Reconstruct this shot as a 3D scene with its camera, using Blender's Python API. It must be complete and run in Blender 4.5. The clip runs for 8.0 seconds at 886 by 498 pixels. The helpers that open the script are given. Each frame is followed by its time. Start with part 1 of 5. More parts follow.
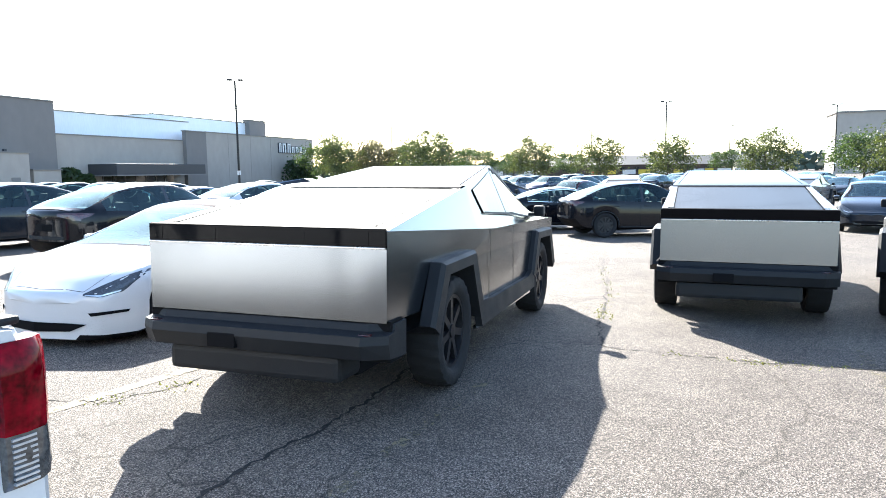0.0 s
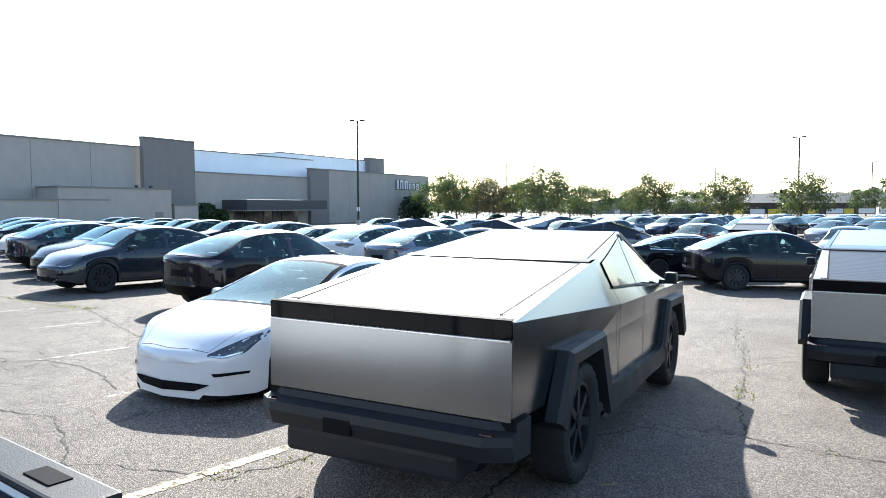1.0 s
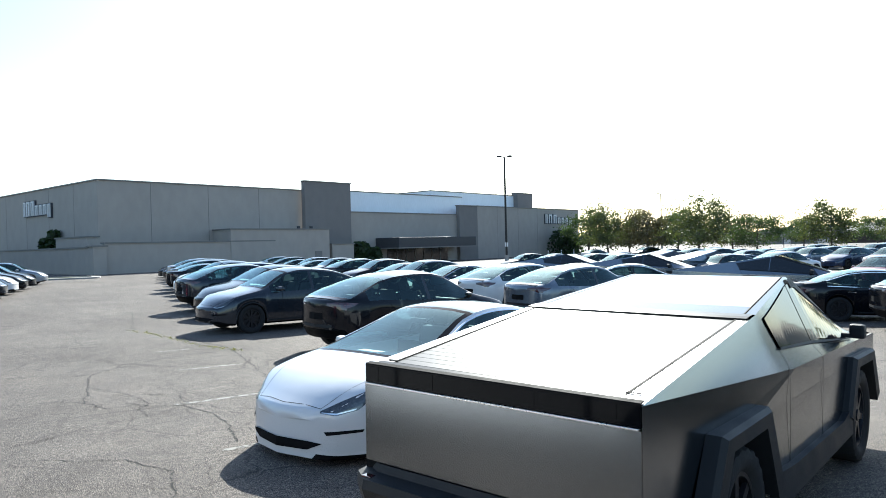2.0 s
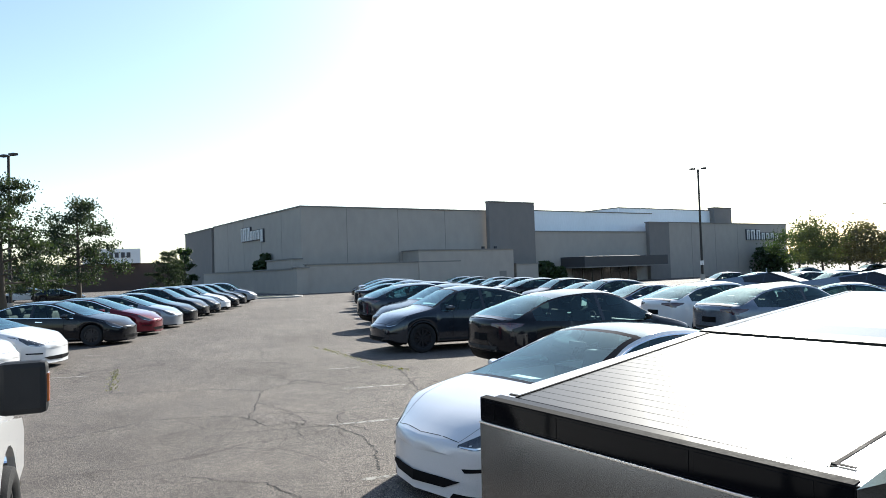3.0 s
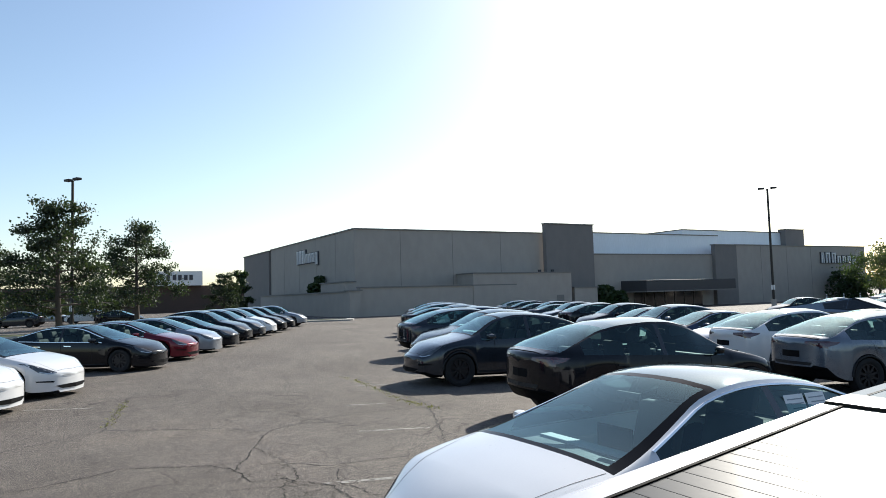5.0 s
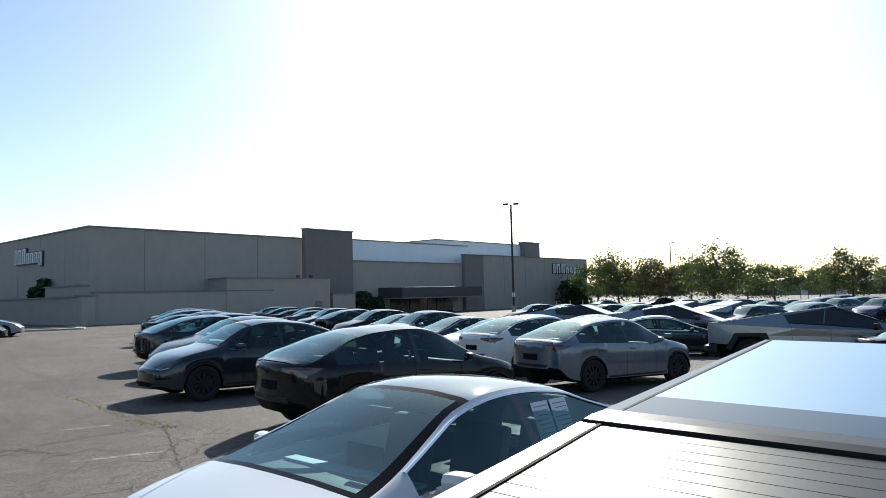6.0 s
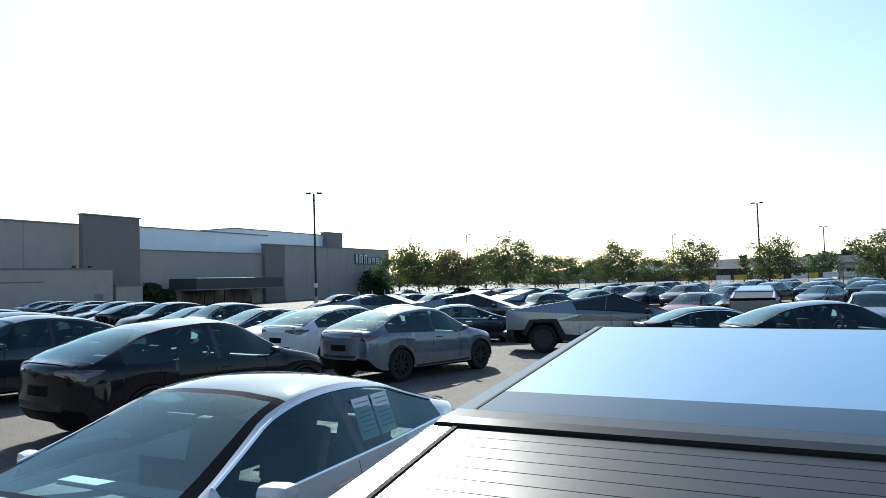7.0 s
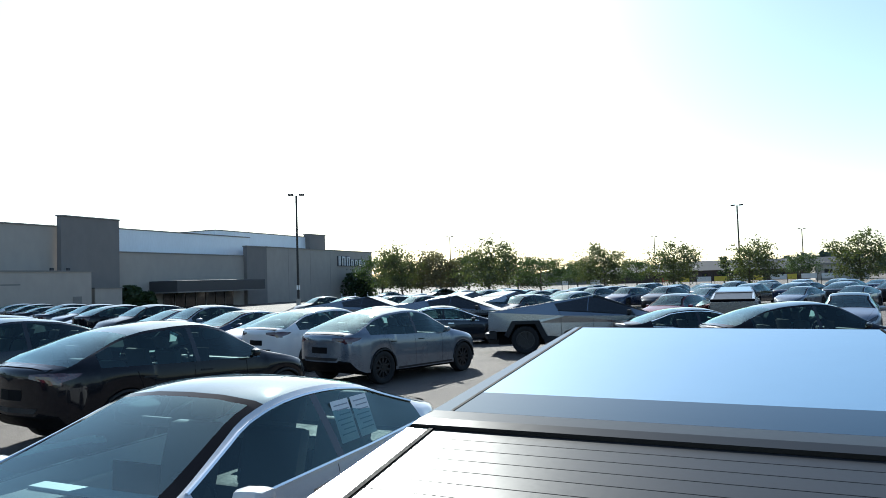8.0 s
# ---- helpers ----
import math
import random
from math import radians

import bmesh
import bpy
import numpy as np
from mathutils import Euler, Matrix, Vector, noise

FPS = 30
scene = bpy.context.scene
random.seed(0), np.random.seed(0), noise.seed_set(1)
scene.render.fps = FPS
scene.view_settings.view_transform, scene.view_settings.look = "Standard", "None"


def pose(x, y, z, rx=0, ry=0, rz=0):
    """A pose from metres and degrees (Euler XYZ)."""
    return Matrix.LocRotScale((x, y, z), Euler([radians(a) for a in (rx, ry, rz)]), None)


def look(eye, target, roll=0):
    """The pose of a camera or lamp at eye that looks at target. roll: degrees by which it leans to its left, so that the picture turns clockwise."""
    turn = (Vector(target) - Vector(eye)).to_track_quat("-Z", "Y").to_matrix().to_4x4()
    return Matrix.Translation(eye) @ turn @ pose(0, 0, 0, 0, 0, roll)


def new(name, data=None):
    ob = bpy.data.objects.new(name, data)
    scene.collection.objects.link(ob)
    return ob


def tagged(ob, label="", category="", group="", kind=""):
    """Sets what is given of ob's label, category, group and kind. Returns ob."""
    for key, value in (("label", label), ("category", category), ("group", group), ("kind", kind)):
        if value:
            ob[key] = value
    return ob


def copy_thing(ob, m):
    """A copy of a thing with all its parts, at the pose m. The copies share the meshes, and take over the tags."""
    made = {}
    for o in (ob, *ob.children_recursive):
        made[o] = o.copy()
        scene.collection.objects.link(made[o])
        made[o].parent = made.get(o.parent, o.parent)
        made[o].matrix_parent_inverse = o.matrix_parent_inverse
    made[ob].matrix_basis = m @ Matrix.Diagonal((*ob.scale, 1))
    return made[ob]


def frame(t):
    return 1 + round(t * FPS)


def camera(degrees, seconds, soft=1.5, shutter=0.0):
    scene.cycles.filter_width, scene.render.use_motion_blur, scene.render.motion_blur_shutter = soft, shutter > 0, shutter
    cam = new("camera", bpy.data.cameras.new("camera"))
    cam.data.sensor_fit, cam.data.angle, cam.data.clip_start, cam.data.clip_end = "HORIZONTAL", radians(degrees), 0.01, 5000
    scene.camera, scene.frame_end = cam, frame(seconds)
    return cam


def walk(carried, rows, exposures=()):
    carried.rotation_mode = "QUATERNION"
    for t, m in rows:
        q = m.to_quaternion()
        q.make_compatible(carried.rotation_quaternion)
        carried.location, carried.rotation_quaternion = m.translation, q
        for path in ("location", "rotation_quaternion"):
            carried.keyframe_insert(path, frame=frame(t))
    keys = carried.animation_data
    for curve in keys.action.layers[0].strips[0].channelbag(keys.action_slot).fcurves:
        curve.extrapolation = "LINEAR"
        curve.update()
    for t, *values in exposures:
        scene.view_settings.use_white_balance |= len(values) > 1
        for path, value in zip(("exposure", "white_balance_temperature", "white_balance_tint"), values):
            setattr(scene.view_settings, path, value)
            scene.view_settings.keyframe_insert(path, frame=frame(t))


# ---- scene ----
from mathutils.bvhtree import BVHTree

cam = camera(64.88, 8.0, soft=0.9)
PATH = [
    (0, (2.706, -3.995, 1.771), (2.056, -2.117, 1.549), -0.9),
    (0.5, (2.696, -3.905, 1.798), (1.897, -2.081, 1.608), -0.8),
    (1, (2.498, -3.716, 2.075), (1.551, -1.958, 1.957), -0.4),
    (1.5, (2.436, -3.43, 2.165), (1.324, -1.768, 2.109), -0.5),
    (2, (2.347, -2.992, 2.168), (1.046, -1.473, 2.156), -1.5),
    (2.2, (2.271, -2.849, 2.142), (0.853, -1.438, 2.143), -2.2),
    (3.5, (1.79, -1.721, 2.091), (0.067, -0.711, 2.194), -1.3),
    (4, (1.488, -1.392, 2.114), (-0.288, -0.483, 2.249), -1.6),
    (5.3, (0.7, -0.778, 2.095), (-0.989, 0.285, 2.227), -1.7),
    (5.5, (0.637, -0.746, 2.093), (-0.977, 0.428, 2.226), -1.7),
    (6, (0.466, -0.476, 2.106), (-0.843, 1.03, 2.239), -1.4),
    (6.5, (0.234, -0.299, 2.097), (-0.73, 1.45, 2.207), -1.5),
    (7, (0.144, -0.255, 2.1), (-0.695, 1.558, 2.19), -1.8),
    (7.5, (0.147, -0.239, 2.101), (-0.679, 1.58, 2.194), -2.0),
    (8, (0.152, -0.218, 2.093), (-0.643, 1.615, 2.187), -1.9),
]
walk(cam, [(t, look(eye, target, roll)) for t, eye, target, roll in PATH],
     exposures=[(0, 2.32, 6300, 8), (1.0, 1.8, 6150, 7), (1.5, 1.42, 6050, 4), (2.2, 1.25, 6050, 4), (3.5, 0.95, 6500, 8), (5.5, 0.62, 6450, 7), (6.0, 0.56, 6250, 6), (6.5, 0.74, 6000, 4), (8.0, 0.80, 5950, 3)])

# ---- light ----
SUN_BEARING, SUN_HEIGHT = -32.0, 32.0
world = bpy.data.worlds.new("sky")
scene.world = world
world.use_nodes = True
wn = world.node_tree
sky = wn.nodes.new("ShaderNodeTexSky")
sky.sky_type, sky.sun_disc = "NISHITA", False
sky.sun_elevation, sky.sun_rotation = radians(SUN_HEIGHT), radians(SUN_BEARING)
sky.air_density, sky.dust_density, sky.ozone_density = 1.0, 0.9, 1.6
wn.nodes["Background"].inputs["Strength"].default_value = 0.105
wn.links.new(sky.outputs[0], wn.nodes["Background"].inputs["Color"])
sun_lamp = bpy.data.lights.new("sun", "SUN")
sun_lamp.energy, sun_lamp.angle, sun_lamp.color = 5.0, radians(0.5), (1.0, 0.94, 0.85)
sun = new("sun", sun_lamp)
_b, _e = radians(SUN_BEARING), radians(SUN_HEIGHT)
sun.matrix_world = look((math.sin(_b) * math.cos(_e) * 50, math.cos(_b) * math.cos(_e) * 50, math.sin(_e) * 50), (0, 0, 0))


# ---- materials ----
def mat(name, color, rough=0.6, metal=0.0, var=0.12, scale=6.0, fine=80.0, bump=0.0, coat=0.0, stretch=None, spec=0.5):
    """A surface with two scales of variation in colour and roughness and a fine relief."""
    m = bpy.data.materials.new(name)
    m.use_nodes = True
    nt, p = m.node_tree, m.node_tree.nodes["Principled BSDF"]
    p.inputs["Roughness"].default_value, p.inputs["Metallic"].default_value = rough, metal
    p.inputs["Coat Weight"].default_value, p.inputs["Coat Roughness"].default_value = coat, 0.03
    p.inputs["Specular IOR Level"].default_value = spec
    tc = nt.nodes.new("ShaderNodeTexCoord")
    mp = nt.nodes.new("ShaderNodeMapping")
    nt.links.new(tc.outputs["Object"], mp.inputs["Vector"])
    if stretch:
        mp.inputs["Scale"].default_value = stretch
    n1, n2 = nt.nodes.new("ShaderNodeTexNoise"), nt.nodes.new("ShaderNodeTexNoise")
    n1.inputs["Scale"].default_value, n2.inputs["Scale"].default_value = scale, fine
    n1.inputs["Detail"].default_value, n2.inputs["Detail"].default_value = 4.0, 2.0
    for n in (n1, n2):
        nt.links.new(mp.outputs[0], n.inputs["Vector"])
    add = nt.nodes.new("ShaderNodeMath")
    add.operation = "ADD"
    nt.links.new(n1.outputs[0], add.inputs[0])
    nt.links.new(n2.outputs[0], add.inputs[1])
    rng = nt.nodes.new("ShaderNodeMapRange")
    rng.inputs["From Min"].default_value, rng.inputs["From Max"].default_value = 0.6, 1.4
    rng.inputs["To Min"].default_value, rng.inputs["To Max"].default_value = 1 - var, 1 + var
    nt.links.new(add.outputs[0], rng.inputs["Value"])
    mul = nt.nodes.new("ShaderNodeVectorMath")
    mul.operation = "SCALE"
    mul.inputs[0].default_value = color[:3]
    nt.links.new(rng.outputs[0], mul.inputs["Scale"])
    nt.links.new(mul.outputs[0], p.inputs["Base Color"])
    r2 = nt.nodes.new("ShaderNodeMath")
    r2.operation = "MULTIPLY"
    r2.inputs[1].default_value = rough
    nt.links.new(rng.outputs[0], r2.inputs[0])
    nt.links.new(r2.outputs[0], p.inputs["Roughness"])
    if bump:
        b = nt.nodes.new("ShaderNodeBump")
        b.inputs["Strength"].default_value, b.inputs["Distance"].default_value = bump, 0.01
        nt.links.new(n2.outputs[0], b.inputs["Height"])
        nt.links.new(b.outputs[0], p.inputs["Normal"])
    return m


def glass_mat(name, tint, keep, ior=1.55):
    """Tinted car glass: mirror gloss by Fresnel over a tinted see-through sheet."""
    m = bpy.data.materials.new(name)
    m.use_nodes = True
    nt = m.node_tree
    nt.nodes.remove(nt.nodes["Principled BSDF"])
    tr, gl, mx, fr = (nt.nodes.new(k) for k in ("ShaderNodeBsdfTransparent", "ShaderNodeBsdfGlossy", "ShaderNodeMixShader", "ShaderNodeFresnel"))
    tr.inputs[0].default_value = (*[c * keep for c in tint], 1)
    gl.inputs["Roughness"].default_value = 0.015
    gl.inputs["Color"].default_value = (0.72, 0.97, 1.0, 1)
    fr.inputs["IOR"].default_value = ior
    nt.links.new(fr.outputs[0], mx.inputs[0])
    nt.links.new(tr.outputs[0], mx.inputs[1])
    nt.links.new(gl.outputs[0], mx.inputs[2])
    nt.links.new(mx.outputs[0], nt.nodes["Material Output"].inputs[0])
    return m


def asphalt_mat():
    """Old grey asphalt: pale stone chips, broad stains, crack lines with dark fill."""
    m = bpy.data.materials.new("worn_asphalt")
    m.use_nodes = True
    nt, p = m.node_tree, m.node_tree.nodes["Principled BSDF"]
    L = nt.links.new
    tc = nt.nodes.new("ShaderNodeTexCoord")

    def noise_of(scale, detail=3.0, rough=0.5):
        n = nt.nodes.new("ShaderNodeTexNoise")
        n.inputs["Scale"].default_value, n.inputs["Detail"].default_value, n.inputs["Roughness"].default_value = scale, detail, rough
        L(tc.outputs["Object"], n.inputs["Vector"])
        return n

    def ramp(src, stops):
        r = nt.nodes.new("ShaderNodeValToRGB")
        while len(r.color_ramp.elements) < len(stops):
            r.color_ramp.elements.new(0.5)
        for e, (at, c) in zip(r.color_ramp.elements, stops):
            e.position, e.color = at, (*c, 1) if len(c) == 3 else c
        L(src, r.inputs[0])
        return r

    def mix(kind, a, b, fac=1.0):
        x = nt.nodes.new("ShaderNodeMix")
        x.data_type, x.blend_type = "RGBA", kind
        x.inputs[0].default_value = fac
        L(a, x.inputs[6])
        L(b, x.inputs[7])
        return x.outputs[2]

    chips = nt.nodes.new("ShaderNodeTexVoronoi")
    chips.inputs["Scale"].default_value = 150.0
    L(tc.outputs["Object"], chips.inputs["Vector"])
    chip = ramp(chips.outputs["Color"], [(0.15, (0.020, 0.017, 0.015)), (0.42, (0.066, 0.057, 0.050)), (0.62, (0.136, 0.118, 0.103)), (0.9, (0.376, 0.328, 0.29))])
    broad = ramp(noise_of(0.22, 5.0, 0.6).outputs[0], [(0.3, (0.72, 0.70, 0.68)), (0.55, (1.0, 1.0, 1.0)), (0.75, (1.18, 1.15, 1.10))])
    mid = ramp(noise_of(1.7, 5.0, 0.65).outputs[0], [(0.3, (0.82, 0.81, 0.80)), (0.6, (1.05, 1.04, 1.02))])
    col = mix("MULTIPLY", mix("MULTIPLY", chip.outputs[0], broad.outputs[0]), mid.outputs[0])
    warp = noise_of(0.9, 4.0, 0.6)
    add = nt.nodes.new("ShaderNodeVectorMath")
    add.operation = "MULTIPLY_ADD"
    add.inputs[1].default_value = (0.9, 0.9, 0.0)
    L(warp.outputs["Color"], add.inputs[0])
    L(tc.outputs["Object"], add.inputs[2])
    net = nt.nodes.new("ShaderNodeTexVoronoi")
    net.feature = "DISTANCE_TO_EDGE"
    net.inputs["Scale"].default_value = 0.22
    L(add.outputs[0], net.inputs["Vector"])
    crack = ramp(net.outputs["Distance"], [(0.0, (0.62, 0.61, 0.59)), (0.0012, (0.74, 0.73, 0.71)), (0.003, (1.0, 1.0, 1.0))])
    net2 = nt.nodes.new("ShaderNodeTexVoronoi")
    net2.feature = "DISTANCE_TO_EDGE"
    net2.inputs["Scale"].default_value = 1.15
    L(add.outputs[0], net2.inputs["Vector"])
    fine = ramp(net2.outputs["Distance"], [(0.0, (0.30, 0.29, 0.28)), (0.013, (0.9, 0.9, 0.89)), (0.03, (1.0, 1.0, 1.0))])
    where = ramp(noise_of(0.16, 2.0).outputs[0], [(0.46, (0.0, 0.0, 0.0)), (0.56, (1.0, 1.0, 1.0))])
    col = mix("MULTIPLY", col, crack.outputs[0])
    x = nt.nodes.new("ShaderNodeMix")
    x.data_type, x.blend_type = "RGBA", "MULTIPLY"
    L(where.outputs[0], x.inputs[0])
    L(col, x.inputs[6])
    L(fine.outputs[0], x.inputs[7])
    L(x.outputs[2], p.inputs["Base Color"])
    p.inputs["Roughness"].default_value = 0.82
    p.inputs["Specular IOR Level"].default_value = 0.34
    b = nt.nodes.new("ShaderNodeBump")
    b.inputs["Strength"].default_value, b.inputs["Distance"].default_value = 0.75, 0.009
    L(chips.outputs["Distance"], b.inputs["Height"])
    L(b.outputs[0], p.inputs["Normal"])
    return m


def leaf_mat(name, color):
    m = mat(name, color, 0.55, var=0.35, scale=0.8, fine=9.0)
    nt = m.node_tree
    p = nt.nodes["Principled BSDF"]
    src = p.inputs["Base Color"].links[0].from_socket
    tl, mx = nt.nodes.new("ShaderNodeBsdfTranslucent"), nt.nodes.new("ShaderNodeMixShader")
    sc = nt.nodes.new("ShaderNodeVectorMath")
    sc.operation = "MULTIPLY"
    sc.inputs[1].default_value = (1.5, 1.5, 0.8)
    nt.links.new(src, sc.inputs[0])
    nt.links.new(sc.outputs[0], tl.inputs[0])
    mx.inputs[0].default_value = 0.32
    nt.links.new(p.outputs[0], mx.inputs[1])
    nt.links.new(tl.outputs[0], mx.inputs[2])
    nt.links.new(mx.outputs[0], nt.nodes["Material Output"].inputs[0])
    return m


ASPHALT = asphalt_mat()
# pickup sides and tailgate: their shade is put into this darker base
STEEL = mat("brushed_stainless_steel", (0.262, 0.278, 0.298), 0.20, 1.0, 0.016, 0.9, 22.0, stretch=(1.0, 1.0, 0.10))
grain = STEEL.node_tree.nodes.new("ShaderNodeTangent")
grain.direction_type, grain.axis = "RADIAL", "Z"
steel_shader = STEEL.node_tree.nodes["Principled BSDF"]
steel_shader.inputs["Anisotropic"].default_value = 0.6
steel_shader.inputs["Anisotropic Rotation"].default_value = 0.25
STEEL.node_tree.links.new(grain.outputs[0], steel_shader.inputs["Tangent"])
# same steel as STEEL; light on upper faces is put into this lighter copy
STEEL_TOP_LIT = mat("brushed_steel_top_lit", (0.60, 0.585, 0.57), 0.28, 1.0, 0.08, 1.2, 30.0, stretch=(1.0, 0.08, 1.0))
SLAT = mat("tonneau_slat", (0.020, 0.020, 0.0205), 0.35, 0.0, 0.10, 3.0, 60.0, spec=0.22)
HOUSING = mat("satin_dark_panel", (0.012, 0.0115, 0.011), 0.30, 0.0, 0.06, 2.0, 30.0, spec=0.09)
PLASTIC = mat("black_moulded_plastic", (0.015, 0.016, 0.018), 0.55, 0.0, 0.2, 4.0, 220.0, bump=0.15, spec=0.25)
GAP = mat("dark_gap", (0.008, 0.008, 0.009), 0.7, spec=0.05)
RUBBER = mat("tyre_rubber", (0.018, 0.018, 0.019), 0.8, 0.0, 0.3, 5.0, 90.0, bump=0.2, spec=0.25)
DARK_RIM = mat("dark_alloy", (0.035, 0.036, 0.04), 0.38, 0.7, 0.15, 5.0, 60.0)
GREY_RIM = mat("grey_alloy", (0.20, 0.20, 0.21), 0.35, 0.9, 0.15, 5.0, 60.0)
SMOKED = mat("smoked_glass", (0.012, 0.014, 0.018), 0.06, 0.0, 0.1, 3.0, 40.0, spec=0.7)
LIGHTBAR = mat("smoked_light_bar", (0.004, 0.004, 0.005), 0.06, 0.0, 0.1, 2.0, 8.0, spec=0.07)
# coated pickup glass; the blue of reflected sky is put into both colours
ROOF_GLASS = mat("sky_blue_coated_roof_glass", (0.31, 0.46, 0.55), 0.07, 0.85, 0.03, 1.0, 10.0)
FRIT_GLASS = mat("dark_sky_blue_glass", (0.014, 0.055, 0.082), 0.06, 0.85, 0.03, 1.0, 10.0)
# dark car roof glass, with the sky's reflection painted in as metallic blue
CAR_ROOF = mat("sky_tinted_car_roof_glass", (0.12, 0.19, 0.225), 0.05, 0.6, 0.03, 1.0, 10.0)
CAR_GLASS = glass_mat("tinted_glass", (0.62, 0.88, 0.88), 0.48)
SCREEN_GLASS = glass_mat("coated_windscreen_glass", (0.56, 0.88, 0.96), 0.85, 1.74)
PAINTS = {
    "white": mat("white_paint", (0.63, 0.635, 0.64), 0.28, 0.0, 0.03, 2.0, 90.0, coat=1.0),
    "black": mat("black_paint", (0.004, 0.005, 0.008), 0.20, 0.0, 0.15, 2.0, 90.0, coat=0.45, spec=0.1),
    "grey": mat("dark_grey_paint", (0.020, 0.026, 0.036), 0.15, 0.4, 0.12, 2.0, 120.0, coat=0.75, spec=0.1),
    "blue": mat("deep_blue_paint", (0.016, 0.030, 0.070), 0.18, 0.4, 0.12, 2.0, 120.0, coat=0.75, spec=0.1),
    "gunmetal": mat("gunmetal_paint", (0.13, 0.155, 0.19), 0.28, 0.5, 0.08, 2.0, 120.0, coat=1.0),
    "silver": mat("silver_paint", (0.22, 0.24, 0.275), 0.32, 0.6, 0.08, 2.0, 120.0, coat=1.0),
    "red": mat("deep_red_paint", (0.14, 0.006, 0.018), 0.2, 0.4, 0.10, 2.0, 120.0, coat=0.75, spec=0.1),
}
LAMP_GLASS = mat("headlamp_lens", (0.05, 0.055, 0.065), 0.06, 0.0, 0.5, 14.0, 60.0, spec=0.9)
LAMP_DRL = mat("headlamp_reflector", (0.62, 0.66, 0.70), 0.15, 0.6, 0.1, 8.0, 60.0)
TAIL_RED = mat("tail_lamp_red", (0.15, 0.0004, 0.006), 0.14, 0.0, 0.85, 14.0, 45.0, coat=0.1, spec=0.1)
TAIL_DARK = mat("tail_lamp_smoked", (0.055, 0.008, 0.010), 0.10, 0.0, 0.4, 25.0, 70.0, coat=1.0)
TAIL_CLEAR = mat("tail_lamp_clear", (0.10, 0.10, 0.10), 0.12, 0.35, 0.6, 30.0, 70.0, coat=0.5)
CHROME = mat("chrome", (0.75, 0.75, 0.76), 0.08, 1.0, 0.04, 5.0, 60.0)
ORANGE = mat("amber_marker", (0.36, 0.085, 0.015), 0.2, 0.0, 0.1, 20.0, 60.0, coat=1.0)
CABIN = mat("dark_cabin", (0.045, 0.046, 0.049), 0.7, 0.0, 0.25, 4.0, 60.0)
CABIN_LIGHT = mat("pale_trim_and_streak", (0.66, 0.65, 0.63), 0.6, 0.0, 0.1, 4.0, 60.0)
PAPER = mat("paper", (0.80, 0.81, 0.80), 0.8, 0.0, 0.05, 4.0, 60.0)
INK = mat("print_bar", (0.30, 0.33, 0.35), 0.8)
STUCCO = mat("beige_grey_render", (0.365, 0.33, 0.295), 0.9, 0.0, 0.09, 0.12, 1.1, bump=0.05, stretch=(1, 1, 0.6))
STUCCO_DARK = mat("grey_render", (0.20, 0.185, 0.175), 0.9, 0.0, 0.09, 0.12, 1.1, bump=0.05, stretch=(1, 1, 0.6))
METAL_PANEL = mat("pale_metal_siding", (0.78, 0.83, 0.88), 0.45, 0.1, 0.06, 0.4, 6.0, stretch=(1, 1, 0.2))
CANOPY = mat("dark_canopy", (0.045, 0.046, 0.050), 0.6, 0.0, 0.15, 0.5, 5.0)
COPING = mat("coping", (0.19, 0.18, 0.17), 0.6)
BRICK_FAR = mat("far_brown_brick", (0.070, 0.047, 0.039), 0.9, 0.0, 0.2, 0.4, 4.0)
SIGN_WHITE = mat("sign_white", (0.72, 0.72, 0.72), 0.5)
SIGN_DARK = mat("sign_dark", (0.05, 0.05, 0.06), 0.5)
POLE = mat("dark_bronze_pole", (0.030, 0.027, 0.025), 0.5, 0.4, 0.2, 3.0, 30.0)
CONCRETE = mat("concrete", (0.36, 0.34, 0.31), 0.9, 0.0, 0.2, 1.5, 30.0, bump=0.2)
def worn_paint(name, color, bare):
    """Road paint rubbed through to the asphalt in an uneven pattern."""
    m = mat(name, color, 0.85, 0.0, 0.3, 3.0, 60.0)
    nt = m.node_tree
    p = nt.nodes["Principled BSDF"]
    tc, n1 = nt.nodes.new("ShaderNodeTexCoord"), nt.nodes.new("ShaderNodeTexNoise")
    n1.inputs["Scale"].default_value, n1.inputs["Detail"].default_value, n1.inputs["Roughness"].default_value = 9.0, 8.0, 0.8
    nt.links.new(tc.outputs["Object"], n1.inputs["Vector"])
    r = nt.nodes.new("ShaderNodeMapRange")
    r.inputs["From Min"].default_value, r.inputs["From Max"].default_value = bare - 0.03, bare + 0.05
    nt.links.new(n1.outputs[0], r.inputs["Value"])
    nt.links.new(r.outputs[0], p.inputs["Alpha"])
    return m


LINE = worn_paint("worn_line_paint", (0.24, 0.23, 0.205), 0.46)
LINE_FAINT = worn_paint("almost_gone_line", (0.17, 0.145, 0.09), 0.53)
LINE_YELLOW = worn_paint("faded_yellow_line", (0.32, 0.28, 0.19), 0.43)
BARK = mat("bark", (0.075, 0.060, 0.048), 0.9, 0.0, 0.3, 4.0, 30.0, bump=0.4)
LEAF = leaf_mat("green_leaves", (0.046, 0.074, 0.028))
LEAF_OLIVE = leaf_mat("olive_leaves", (0.066, 0.082, 0.034))
LEAF_BROWN = leaf_mat("browning_leaves", (0.062, 0.060, 0.036))
LEAF_DARKER = leaf_mat("deep_green_leaves", (0.028, 0.044, 0.020))
LEAF_DARK = leaf_mat("dark_leaves", (0.026, 0.050, 0.016))
